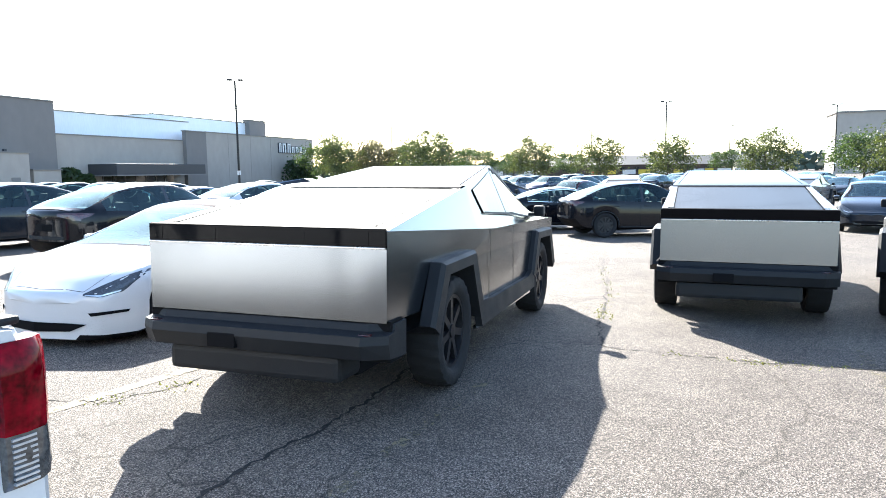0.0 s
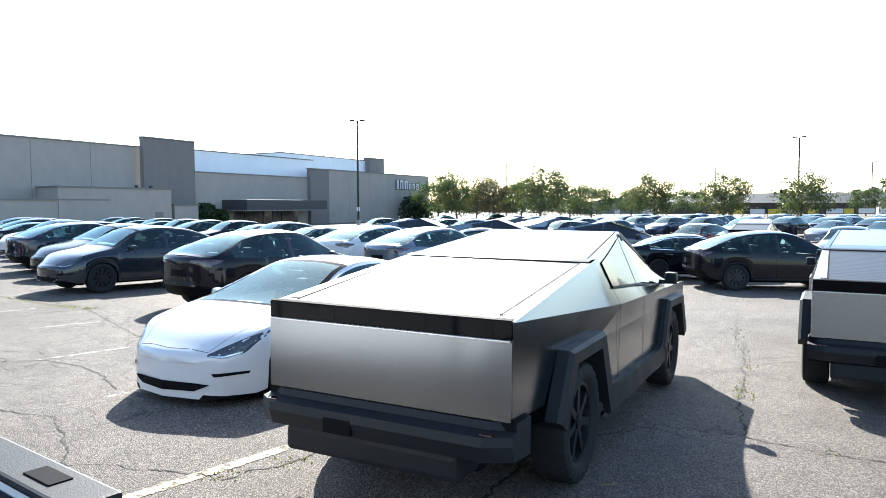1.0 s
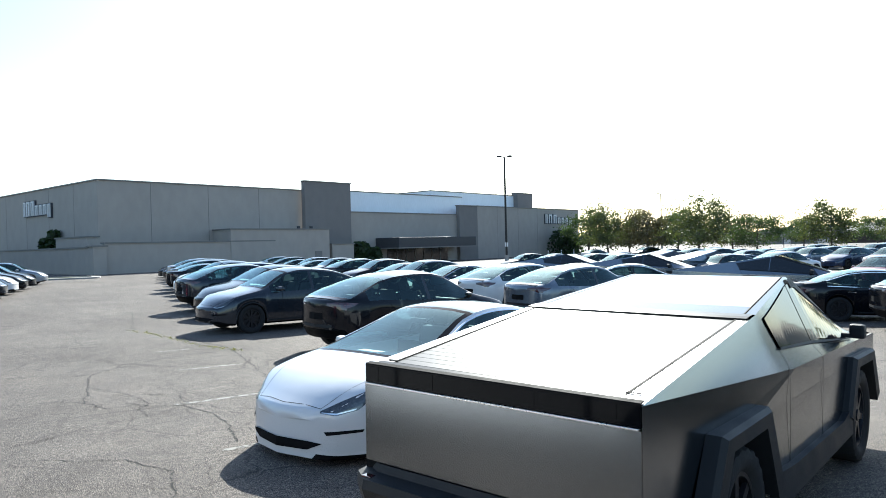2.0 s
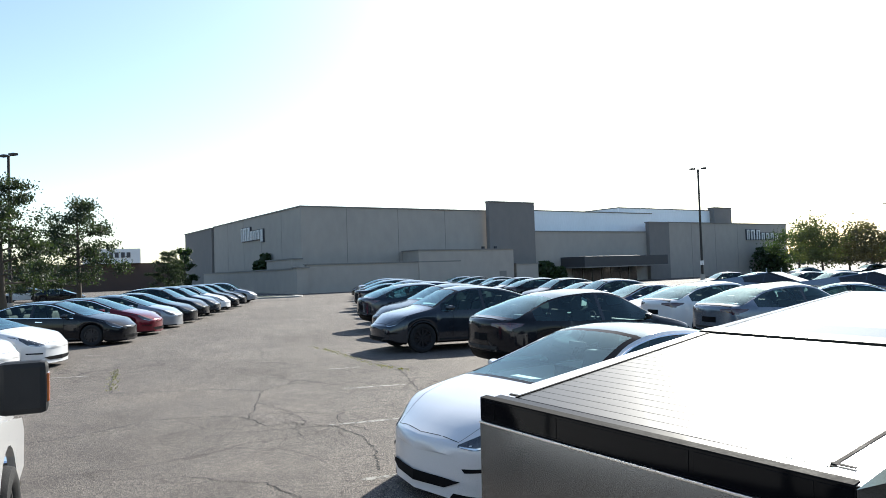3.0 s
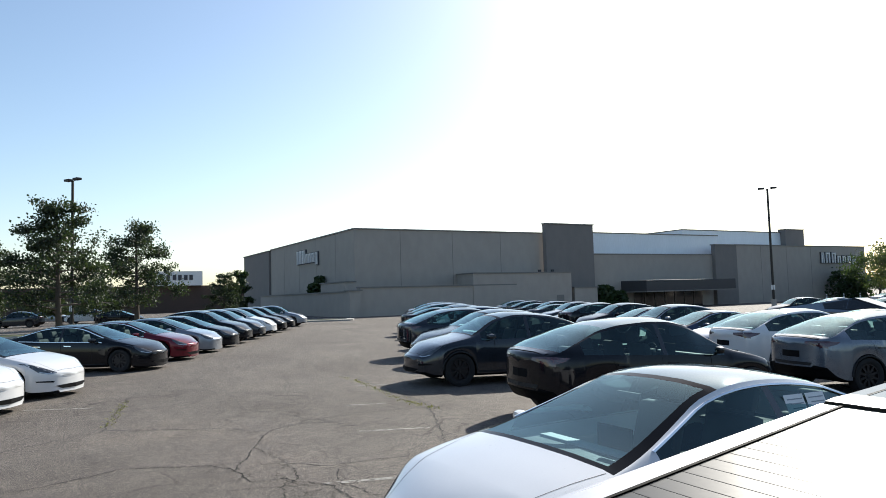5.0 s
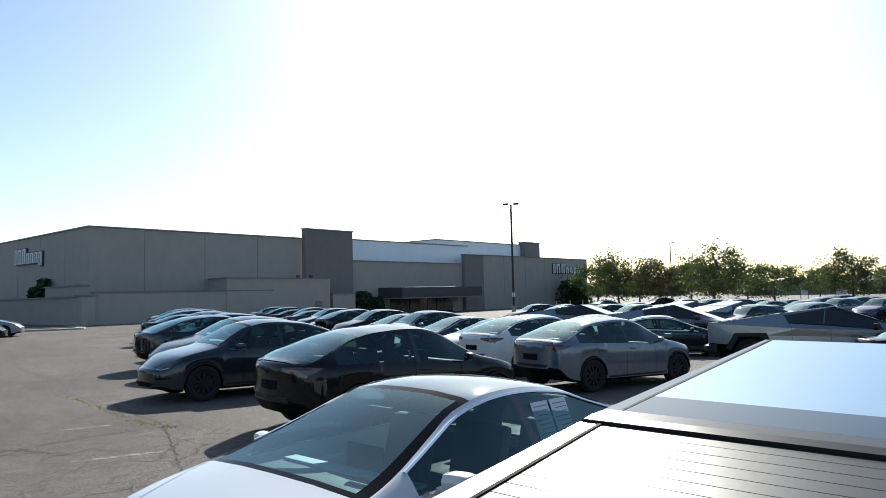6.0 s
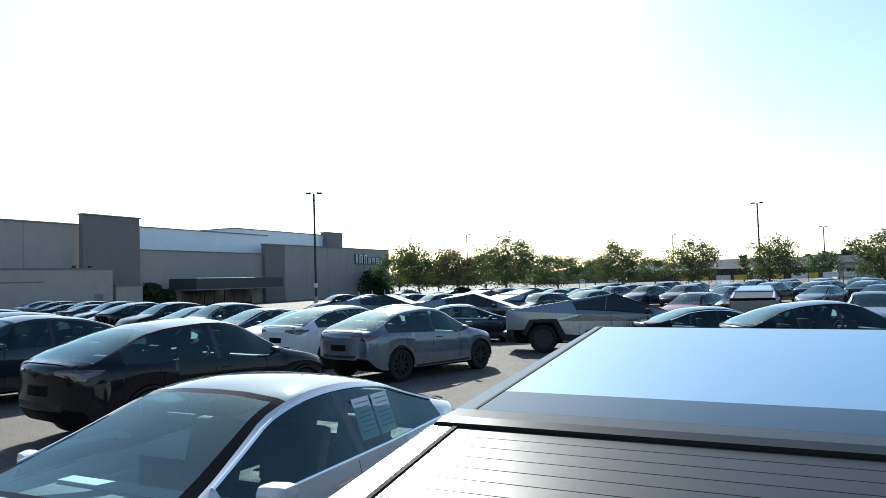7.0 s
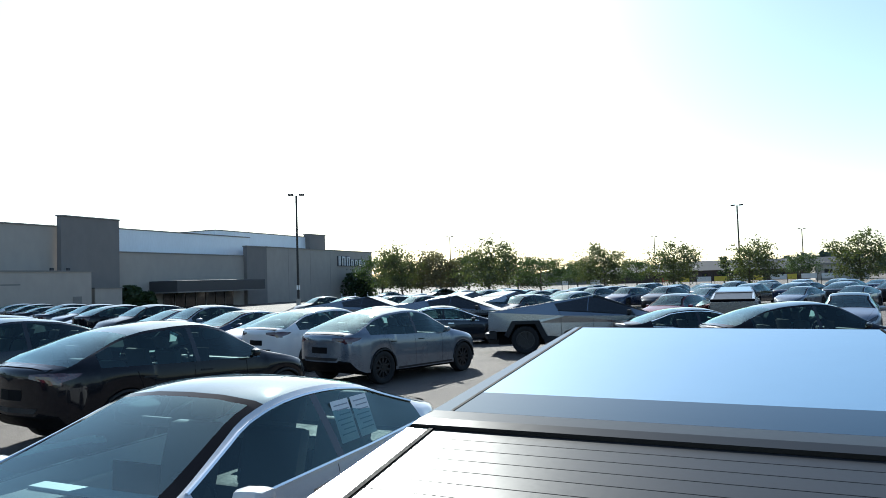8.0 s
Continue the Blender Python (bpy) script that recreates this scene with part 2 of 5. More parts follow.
WEED = leaf_mat("dry_weeds", (0.16, 0.17, 0.045))
FAR_GREEN = mat("far_woods", (0.045, 0.065, 0.045), 0.9, 0.0, 0.35, 0.15, 0.9)


# ---- building helpers ----
def part(name, bm, material, parent=None, label="", smooth=None):
    me = bpy.data.meshes.new(name)
    bmesh.ops.recalc_face_normals(bm, faces=bm.faces[:])
    bm.to_mesh(me)
    bm.free()
    me.materials.append(material)
    if smooth is not None:
        me.polygons.foreach_set("use_smooth", [True] * len(me.polygons))
        me.set_sharp_from_angle(angle=radians(smooth))
    ob = new(name, me)
    if parent:
        ob.parent = parent
    if label:
        ob["label"] = label
    return ob


def box(x0, x1, y0, y1, z0, z1, bevel=0.0, bm=None):
    bm = bm or bmesh.new()
    m = Matrix.LocRotScale(((x0 + x1) / 2, (y0 + y1) / 2, (z0 + z1) / 2), None, (abs(x1 - x0), abs(y1 - y0), abs(z1 - z0)))
    made = bmesh.ops.create_cube(bm, size=1.0, matrix=m)
    if bevel:
        es = {e for v in made["verts"] for e in v.link_edges}
        bmesh.ops.bevel(bm, geom=list(es), offset=bevel, segments=2, affect="EDGES", profile=0.6)
    return bm


def poly(points, bm=None):
    bm = bm or bmesh.new()
    bm.faces.new([bm.verts.new(p) for p in points])
    return bm


def slab(points, thick, bm=None):
    """A flat polygon given thickness against its normal."""
    bm = bm or bmesh.new()
    f = bm.faces.new([bm.verts.new(p) for p in points])
    f.normal_update()
    n = f.normal.copy()
    r = bmesh.ops.extrude_face_region(bm, geom=[f])
    bmesh.ops.translate(bm, vec=-n * thick, verts=[v for v in r["geom"] if isinstance(v, bmesh.types.BMVert)])
    return bm


def revolve(profile, steps, axis="x", bm=None, centre=(0, 0, 0)):
    """Turn (along, radius) pairs round an axis."""
    bm = bm or bmesh.new()
    rings = []
    for k in range(steps):
        a = 2 * math.pi * k / steps
        c, s = math.cos(a), math.sin(a)
        ring = []
        for u, r in profile:
            p = (u, r * c, r * s) if axis == "x" else (r * c, r * s, u)
            ring.append(bm.verts.new(Vector(p) + Vector(centre)))
        rings.append(ring)
    for k in range(steps):
        a, b = rings[k], rings[(k + 1) % steps]
        for i in range(len(profile) - 1):
            bm.faces.new((a[i], a[i + 1], b[i + 1], b[i]))
    return bm


def tube(points, radii, sides=6, bm=None):
    bm = bm or bmesh.new()
    rings = []
    for i, (p, r) in enumerate(zip(points, radii)):
        p = Vector(p)
        d = (Vector(points[min(i + 1, len(points) - 1)]) - Vector(points[max(i - 1, 0)])).normalized()
        u = d.orthogonal().normalized()
        w = d.cross(u)
        rings.append([bm.verts.new(p + r * (math.cos(2 * math.pi * k / sides) * u + math.sin(2 * math.pi * k / sides) * w)) for k in range(sides)])
    for a, b in zip(rings, rings[1:]):
        for k in range(sides):
            bm.faces.new((a[k], a[(k + 1) % sides], b[(k + 1) % sides], b[k]))
    bm.faces.new(rings[0][::-1])
    bm.faces.new(rings[-1])
    return bm


def thing(name, label, category, group=""):
    return tagged(new(name), label, category, group)


# ---- ground ----
# the lot is slightly crowned across the aisle
ALONG, ACROSS = (-0.898, 0.440), (0.440, 0.898)


def ground_z(x, y):
    v = ACROSS[0] * x + ACROSS[1] * y
    if v < 4.2:
        z = 0.10 - 0.0256 * max(0.0, v - 0.3)
    else:
        z = -0.020 * (min(v, 25.0) - 4.2)
    return z


def on_ground(x, y, bearing, lift=0.0):
    """A pose on the ground at (x, y), facing that compass bearing (0 is +y, clockwise), leaning with the slope."""
    a = radians(bearing)
    f, r = Vector((math.sin(a), math.cos(a), 0)), Vector((math.cos(a), -math.sin(a), 0))
    h = lambda p: ground_z(x + p.x, y + p.y)
    f.z = (h(f * 1.6) - h(f * -1.6)) / 3.2
    r.z = (h(r * 0.8) - h(r * -0.8)) / 1.6
    f.normalize()
    u = r.cross(f).normalized()
    r = f.cross(u)
    m = Matrix((r, f, u)).transposed().to_4x4()
    z = sum(h(f * p + r * q) for p in (-1.45, 1.45) for q in (-0.8, 0.8)) / 4
    m.translation = (x, y, z + lift)
    return m


def build_ground():
    bm = bmesh.new()
    vs = [-3000, -600, -200, -60, -20, -8, -3, -1] + [k * 0.5 for k in range(0, 20)] + [10, 12, 15, 20, 25, 26, 40, 80, 200, 600, 3000]
    us = [-3000, -800, -300, -150, -80, -40, -20, -10, -5, 0, 5, 10, 20, 30, 40, 60, 80, 100, 150, 300, 800, 3000]
    grid = []
    for v in vs:
        row = []
        for u in us:
            x, y = u * ALONG[0] + v * ACROSS[0], u * ALONG[1] + v * ACROSS[1]
            row.append(bm.verts.new((x, y, ground_z(x, y))))
        grid.append(row)
    for a, b in zip(grid, grid[1:]):
        for i in range(len(us) - 1):
            bm.faces.new((a[i], a[i + 1], b[i + 1], b[i]))
    return tagged(part("ground", bm, ASPHALT, smooth=60), "old cracked grey asphalt of a parking lot", "parking lot", kind="structure")


ground = build_ground()


# ---- wheels ----
def add_wheel(owner, x, y, r, width, rim_mat, spokes, side, tread=False):
    """Tyre and rim as parts; side is +1 on the right."""
    w = width / 2
    prof = [(-w * 0.72, r * 0.66), (-w * 0.95, r * 0.74), (-w, r * 0.86), (-w * 0.9, r * 0.97), (-w * 0.6, r), (w * 0.6, r), (w * 0.9, r * 0.97), (w, r * 0.86), (w * 0.95, r * 0.74), (w * 0.72, r * 0.66)]
    steps = 96 if tread else 32
    bm = revolve(prof, steps)
    if tread:
        # knobbly shoulders
        bm.verts.ensure_lookup_table()
        for k in range(steps):
            for i in (2, 3, 4, 5, 6, 7):
                v = bm.verts[k * len(prof) + i].co
                low = 0.972 if (k + (2 if i > 4 else 0)) % 4 < 2 else 1.0
                if 2 < i < 7:
                    v.y *= low
                    v.z *= low
    tyre = part("tyre", bm, RUBBER, owner, smooth=40)
    tyre.location = (x, y, r)
    bm = revolve([(-w * 0.5, r * 0.66), (w * 0.72 * side, r * 0.67), (w * 0.72 * side, r * 0.60), (w * 0.30 * side, r * 0.585), (w * 0.22 * side, 0.02)], 32)
    for k in range(spokes):
        a = 2 * math.pi * k / spokes
        m = Matrix.Rotation(a, 4, "X") @ Matrix.LocRotScale((side * w * 0.56, 0, r * 0.33), None, (w * 0.22, r * 0.13, r * 0.58))
        bmesh.ops.create_cube(bm, size=1.0, matrix=m)
    revolve([(side * w * 0.40, r * 0.14), (side * w * 0.76, r * 0.13), (side * w * 0.78, 0.005)], 16, bm=bm)
    rim = part("rim", bm, rim_mat, tyre, smooth=35)
    return tyre


# ---- the angular steel pickup ----
TAIL, PEAK, NOSE = (0.0, 1.302), (3.32, 1.798), (5.58, 1.02)


def truck_top(y):
    """Height and half width of the upper edge of the side at y."""
    if y <= PEAK[0]:
        k = y / PEAK[0]
        return TAIL[1] + (PEAK[1] - TAIL[1]) * k, 0.925 - 0.032 * y if y < 1.9 else 0.864 - 0.174 * (y - 1.9) / (PEAK[0] - 1.9)
    k = (y - PEAK[0]) / (NOSE[0] - PEAK[0])
    return PEAK[1] + (NOSE[1] - PEAK[1]) * k, 0.69 + 0.08 * k


def truck_crease(y):
    return 1.302 - 0.05 * min(y, 2.4) - 0.0075 * max(0.0, y - 2.4), 0.926 + 0.066 * min(1.0, y / 2.0)


def truck_side(y, k, s, out=0.0):
    """A point on the upper side: k is 0 at the crease and 1 at the upper edge."""
    zt, xt = truck_top(y)
    zc, xc = truck_crease(y)
    return (s * (xc + (xt - xc) * k + out), y, zc + (zt - zc) * k)


def strip(points_a, points_b, bm=None):
    bm = bm or bmesh.new()
    a, b = [bm.verts.new(p) for p in points_a], [bm.verts.new(p) for p in points_b]
    for i in range(len(a) - 1):
        if (a[i].co - b[i].co).length < 1e-6:
            bm.faces.new((a[i], a[i + 1], b[i + 1]))
        elif (a[i + 1].co - b[i + 1].co).length < 1e-6:
            bm.faces.new((a[i], a[i + 1], b[i]))
        else:
            bm.faces.new((a[i], a[i + 1], b[i + 1], b[i]))
    return bm


def flare(owner, pts, inner, s):
    """A faceted black wheel-arch flare: outer and inner outlines in (y, z)."""
    bm = bmesh.new()
    xo, xi = 0.95, 1.065
    rows = [[bm.verts.new((s * xo, y, z)) for y, z in pts],
            [bm.verts.new((s * (xi - 0.03), y, z)) for y, z in pts],
            [bm.verts.new((s * xi, y * 0.78 + q[0] * 0.22, z * 0.78 + q[1] * 0.22)) for (y, z), q in zip(pts, inner)],
            [bm.verts.new((s * xi, y, z)) for y, z in inner],
            [bm.verts.new((s * 0.80, y, z)) for y, z in inner]]
    for a, b in zip(rows, rows[1:]):
        for i in range(len(pts) - 1):
            bm.faces.new((a[i], a[i + 1], b[i + 1], b[i]))
    for e in (0, -1):
        bm.faces.new([r[e] for r in rows])
    return part("wheel_arch_flare", bm, PLASTIC, owner)


def steel_truck(label, tread=True):
    t = thing("electric_pickup", label, "pickup truck", "steel pickups")
    # side panels: lower with wheel cut-outs, upper above the crease
    for s in (-1, 1):
        lower = [(0.02, 0.705), (0.60, 0.70), (0.77, 0.96), (1.54, 0.97), (1.78, 0.58), (2.3, 0.52), (3.82, 0.52), (4.05, 0.6), (4.25, 0.98), (5.03, 0.97), (5.27, 0.62), (5.45, 0.66)]
        bm = bmesh.new()
        ring = [(s * (truck_crease(y)[1] - 0.006 * (1.2 - z)), y, z) for y, z in lower] + [(s * truck_crease(y)[1], y, truck_crease(y)[0]) for y in (5.45, 4.0, 2.4, 2.0, 0.0)]
        bm.faces.new([bm.verts.new(p) for p in ring])
        part("lower_side_panel", bm, STEEL, t)
        ys = [0.1 * k for k in range(34)][:33] + [PEAK[0]] + [3.4 + 0.1 * k for k in range(21)]
        bm = strip([truck_side(y, 0, s) for y in ys], [truck_side(y, 1, s) for y in ys])
        part("upper_side_panel", bm, STEEL, t, smooth=25)
        # side windows
        win_a = ([(2.17, 0.35), (3.03, 0.22)], [(2.05, 0.86), (3.08, 0.95)])
        win_b = ([(3.055, 0.218), (4.45, 0.14)], [(3.105, 0.95), (4.30, 0.90)])
        for low, high in (win_a, win_b):
            n, m = 14, 5
            at = lambda line, f: tuple(line[0][c] + (line[1][c] - line[0][c]) * f for c in (0, 1))
            rows = []
            for q in range(m + 1):
                row = []
                for i in range(n + 1):
                    (y0, k0), (y1, k1) = at(low, i / n), at(high, i / n)
                    row.append(truck_side(y0 + (y1 - y0) * q / m, k0 + (k1 - k0) * q / m, s, 0.012))
                rows.append(row)
            bm = bmesh.new()
            for a, b in zip(rows, rows[1:]):
                strip(a, b, bm)
            bmesh.ops.remove_doubles(bm, verts=bm.verts[:], dist=1e-5)
            part("side_window", bm, SMOKED, t, "dark side window glass")
        # shut lines of the doors
        for y in (2.25, 3.21, 4.53):
            z0 = 0.53
            zc = truck_crease(y)[0]
            xc = truck_crease(y)[1]
            bm = strip([(s * (xc - 0.002), y - 0.005, z0), (s * (xc + 0.004), y - 0.005, zc - 0.002)], [(s * (xc - 0.002), y + 0.005, z0), (s * (xc + 0.004), y + 0.005, zc - 0.002)])
            part("door_gap", bm, GAP, t)
        for y0, y1, k in ((2.25, 2.175, 0.345), (3.21, 3.045, 0.215)):
            part("door_gap", strip([truck_side(y0 - 0.004, 0.01, s, 0.004), truck_side(y1 - 0.004, k, s, 0.004)], [truck_side(y0 + 0.004, 0.01, s, 0.004), truck_side(y1 + 0.004, k, s, 0.004)]), GAP, t)
        bm = strip([truck_side(y, k, s, 0.018) for y, k in ((2.16, 0.325), (3.04, 0.195), (4.46, 0.115))], [truck_side(y, k, s, 0.018) for y, k in ((2.16, 0.36), (3.04, 0.23), (4.46, 0.15))])
        part("window_trim", bm, PLASTIC, t)
        bm = strip([truck_side(y, 0.88, s, 0.020) for y in (PEAK[0] - 0.1, PEAK[0] + 0.02, 3.6, 4.0, 4.4, 4.9)], [truck_side(y, 1.0, s, 0.020) for y in (PEAK[0] - 0.1, PEAK[0] + 0.02, 3.6, 4.0, 4.4, 4.9)])
        part("window_trim", bm, PLASTIC, t)
        # sill, running board edge
        bm = slab([(s * 0.985, 1.69, 0.58), (s * 0.985, 2.2, 0.545), (s * 0.985, 3.75, 0.545), (s * 0.985, 4.07, 0.62), (s * 1.01, 3.97, 0.40), (s * 1.01, 1.74, 0.36)], 0.06)
        part("sill", bm, PLASTIC, t)
        bm = box(s * 0.975, s * 1.015, 1.75, 3.98, 0.335, 0.362, 0.006)
        part("sill_edge", bm, CHROME if s > 0 else PLASTIC, t)
        flare(t, [(0.50, 0.60), (0.74, 1.03), (1.58, 1.05), (1.86, 0.52)], [(0.63, 0.52), (0.86, 0.93), (1.46, 0.94), (1.70, 0.46)], s)
        flare(t, [(3.93, 0.56), (4.19, 1.05), (5.09, 1.04), (5.38, 0.58)], [(4.07, 0.50), (4.33, 0.95), (4.95, 0.94), (5.21, 0.50)], s)
        for y in (1.15, 4.64):
            bm = box(s * 0.45, s * 0.94, y - 0.62, y + 0.62, 0.94, 0.97)
            part("wheel_well", bm, GAP, t)
            add_wheel(t, s * 0.885, y, 0.44, 0.285, DARK_RIM, 7, s, tread)
        # mirror
        bm = box(s * 0.985, s * 1.12, 4.24, 4.36, 1.215, 1.345, 0.03)
        for v in bm.verts:
            v.co.y -= 0.25 * (abs(v.co.x) - 0.98)
        box(s * 0.90, s * 1.02, 4.24, 4.30, 1.22, 1.26, 0.008, bm)
        part("side_mirror", bm, PLASTIC, t)
        # rails beside the bed cover
        zin = lambda y: truck_top(y)[0]
        inner = lambda y: 0.792 if y < 1.9 else 0.792 - 0.132 * (y - 1.9) / (PEAK[0] - 1.9)
        ys = [0.0, 0.8, 1.735]
        part("bed_rail", strip([(s * truck_top(y)[1], y, zin(y)) for y in ys], [(s * inner(y), y, zin(y)) for y in ys]), STEEL_TOP_LIT, t)
        ys = [1.905, 2.6, PEAK[0]]
        # rail takes the sky-tinted glass, its blue reflection put in as colour
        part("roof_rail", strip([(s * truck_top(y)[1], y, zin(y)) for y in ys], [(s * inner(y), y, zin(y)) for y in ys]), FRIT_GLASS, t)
        part("roof_seal", strip([(s * (inner(y) + 0.004), y, zin(y) + 0.004) for y in ys], [(s * (inner(y) - 0.006), y, zin(y) + 0.004) for y in ys]), GAP, t)
        bm = strip([(s * 0.796, 0.12, zin(0.12) + 0.003), (s * 0.796, 1.745, zin(1.745) + 0.003)], [(s * 0.781, 0.12, zin(0.12) + 0.003), (s * 0.781, 1.745, zin(1.745) + 0.003)])
        part("rail_seal", bm, GAP, t)
        bm = slab([(s * 0.86, 0.135, zin(0.135) + 0.004), (s * 0.78, 0.135, zin(0.135) + 0.004), (s * 0.78, 0.150, zin(0.150) + 0.004), (s * 0.86, 0.150, zin(0.150) + 0.004)], 0.003)
        part("cover_stop", bm, GAP, t)
    # bed cover of slats
    cover = part("bed_cover", strip([(-0.785, 0.02, truck_top(0.02)[0] - 0.016), (-0.785, 1.745, truck_top(1.745)[0] - 0.016)], [(0.785, 0.02, truck_top(0.02)[0] - 0.016), (0.785, 1.745, truck_top(1.745)[0] - 0.016)]), SLAT, t, "closed roll-up bed cover of grey slats")
    slope = math.atan2(PEAK[1] - TAIL[1], PEAK[0])
    bm = box(-0.782, 0.782, 0.0, 0.0722, -0.012, 0.0, 0.0015)
    first = part("slat", bm, SLAT, cover)
    for k in range(22):
        ob = first if k == 0 else first.copy()
        if k:
            scene.collection.objects.link(ob)
            ob.parent = cover
        y = 0.125 + 0.0735 * k
        ob.matrix_basis = Matrix.Translation((0, y, truck_top(y)[0] - 0.002)) @ Matrix.Rotation(slope, 4, "X")
    yz = lambda y, d=0.0: (y, truck_top(y)[0] + d)
    lip = ((1.742, -0.05), (1.744, 0.010), (1.80, 0.012), (1.90, 0.004))
    bm = strip([(-truck_top(y)[1] + 0.012, *yz(y, d)) for y, d in lip], [(truck_top(y)[1] - 0.012, *yz(y, d)) for y, d in lip])
    part("cover_housing", bm, HOUSING, t, "satin dark header panel above the bed")
    part("tailgate_top", slab([(-0.90, *yz(0.036, 0.001)), (0.90, *yz(0.036, 0.001)), (0.90, *yz(0.112, 0.001)), (-0.90, *yz(0.112, 0.001))], 0.012), HOUSING, t)
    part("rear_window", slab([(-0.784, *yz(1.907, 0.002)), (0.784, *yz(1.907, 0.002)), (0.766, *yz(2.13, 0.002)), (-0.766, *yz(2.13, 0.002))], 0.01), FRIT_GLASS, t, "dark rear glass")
    part("roof_glass", slab([(-0.766, *yz(2.13, 0.002)), (0.766, *yz(2.13, 0.002)), (0.656, *yz(PEAK[0] - 0.01, 0.001)), (-0.656, *yz(PEAK[0] - 0.01, 0.001))], 0.01), ROOF_GLASS, t, "roof glass coloured like the reflected sky")
    # windscreen, bonnet, nose
    part("windscreen", slab([(-0.66, *yz(PEAK[0] + 0.03)), (0.66, *yz(PEAK[0] + 0.03)), (0.72, *yz(4.75)), (-0.72, *yz(4.75))], 0.01), SMOKED, t)
    part("bonnet", slab([(-0.75, *yz(4.75, -0.003)), (0.75, *yz(4.75, -0.003)), (0.77, *yz(5.56, -0.003)), (-0.77, *yz(5.56, -0.003))], 0.02), STEEL_TOP_LIT, t)
    for s in (-1, 1):
        part("windscreen_pillar", strip([(s * truck_top(y)[1], *yz(y)) for y in (PEAK[0], 4.75, 5.56)], [(s * x, *yz(y)) for x, y in ((0.655, PEAK[0]), (0.72, 4.75), (0.765, 5.56))]), STEEL, t)
    bm = poly([(-0.955, 5.45, 1.16), (0.955, 5.45, 1.16), (0.77, 5.57, 1.02), (-0.77, 5.57, 1.02)])
    poly([(-0.77, 5.57, 1.02), (0.77, 5.57, 1.02), (0.80, 5.62, 0.70), (-0.80, 5.62, 0.70)], bm)
    part("nose_panel", bm, STEEL, t)
    part("front_bumper", box(-0.93, 0.93, 5.30, 5.60, 0.32, 0.70, 0.05), PLASTIC, t)
    # tailgate, light bar, bumper
    bm = slab([(-0.922, 0.0, 0.71), (0.922, 0.0, 0.71), (0.925, -0.006, 1.185), (-0.925, -0.006, 1.185)], 0.05)
    part("tailgate", bm, STEEL, t, "flat brushed steel tailgate")
    part("tailgate_lip", box(-0.918, 0.918, -0.018, 0.02, 1.186, 1.198, 0.003), STEEL_TOP_LIT, t)
    bar = part("light_bar", slab([(-0.922, -0.004, 1.20), (0.922, -0.004, 1.20), (0.925, -0.004, 1.309), (-0.925, -0.004, 1.309)], 0.03), LIGHTBAR, t, "unlit smoked full-width light bar")
    for x0, x1 in ((-0.80, -0.36), (-0.34, 0.34), (0.36, 0.80)):
        part("lens", box(x0, x1, -0.0062, -0.003, 1.208, 1.300, 0.001), LIGHTBAR, bar)
    for s in (-1, 1):
        part("tail_corner", box(s * 0.81, s * 0.918, -0.0066, -0.003, 1.208, 1.30, 0.001), LIGHTBAR, bar)
    part("top_edge", slab([(-0.922, -0.006, 1.3165), (0.922, -0.006, 1.3165), (0.922, 0.034, 1.3235), (-0.922, 0.034, 1.3235)], 0.008), GAP, t)
    bm = bmesh.new()
    prof = [(0.0, 0.70), (-0.02, 0.655), (-0.14, 0.64), (-0.155, 0.585), (-0.115, 0.485), (0.25, 0.46), (0.25, 0.70)]
    rings = [[bm.verts.new((x, 0.25 + (y - 0.25) * k, z)) for y, z in prof] for x, k in ((-0.955, 0.74), (-0.80, 1.0), (0.80, 1.0), (0.955, 0.74))]
    for a, b in zip(rings, rings[1:]):
        for i in range(len(prof)):
            j = (i + 1) % len(prof)
            bm.faces.new((a[i], a[j], b[j], b[i]))
    bm.faces.new(rings[0])
    bm.faces.new(rings[-1])
    bumper = part("rear_bumper", bm, PLASTIC, t, "black faceted rear bumper")
    part("hitch_recess", box(-0.34, -0.12, -0.158, -0.09, 0.50, 0.60, 0.008), GAP, bumper)
    for s in (-1, 1):
        part("reflector", box(s * 0.77, s * 0.85, -0.112, -0.06, 0.640, 0.650, 0.003), TAIL_DARK, bumper, "small red reflector")
    bm = box(-0.74, 0.60, -0.05, 0.30, 0.29, 0.47, 0.04)
    part("rear_valance", bm, PLASTIC, t)
    part("under_tray", box(-0.60, 0.60, 0.25, 5.35, 0.27, 0.95, 0.03), GAP, t)
    part("cross_member", box(-0.94, 0.94, 0.02, 0.22, 0.45, 0.72), GAP, t)
    return t


# ---- lofted cars ----
def curve_table(rows, ys, smooth=0.10):
    rows = sorted(rows)
    fine = np.arange(-2.6, 2.6, 0.02)
    a = np.interp(fine, [r[0] for r in rows], [r[1] for r in rows])
    k = np.exp(-0.5 * (np.arange(-20, 21) * 0.02 / smooth) ** 2)
    a = np.convolve(np.pad(a, 20, mode="edge"), k / k.sum(), mode="valid")
    return np.interp(ys, fine, a)


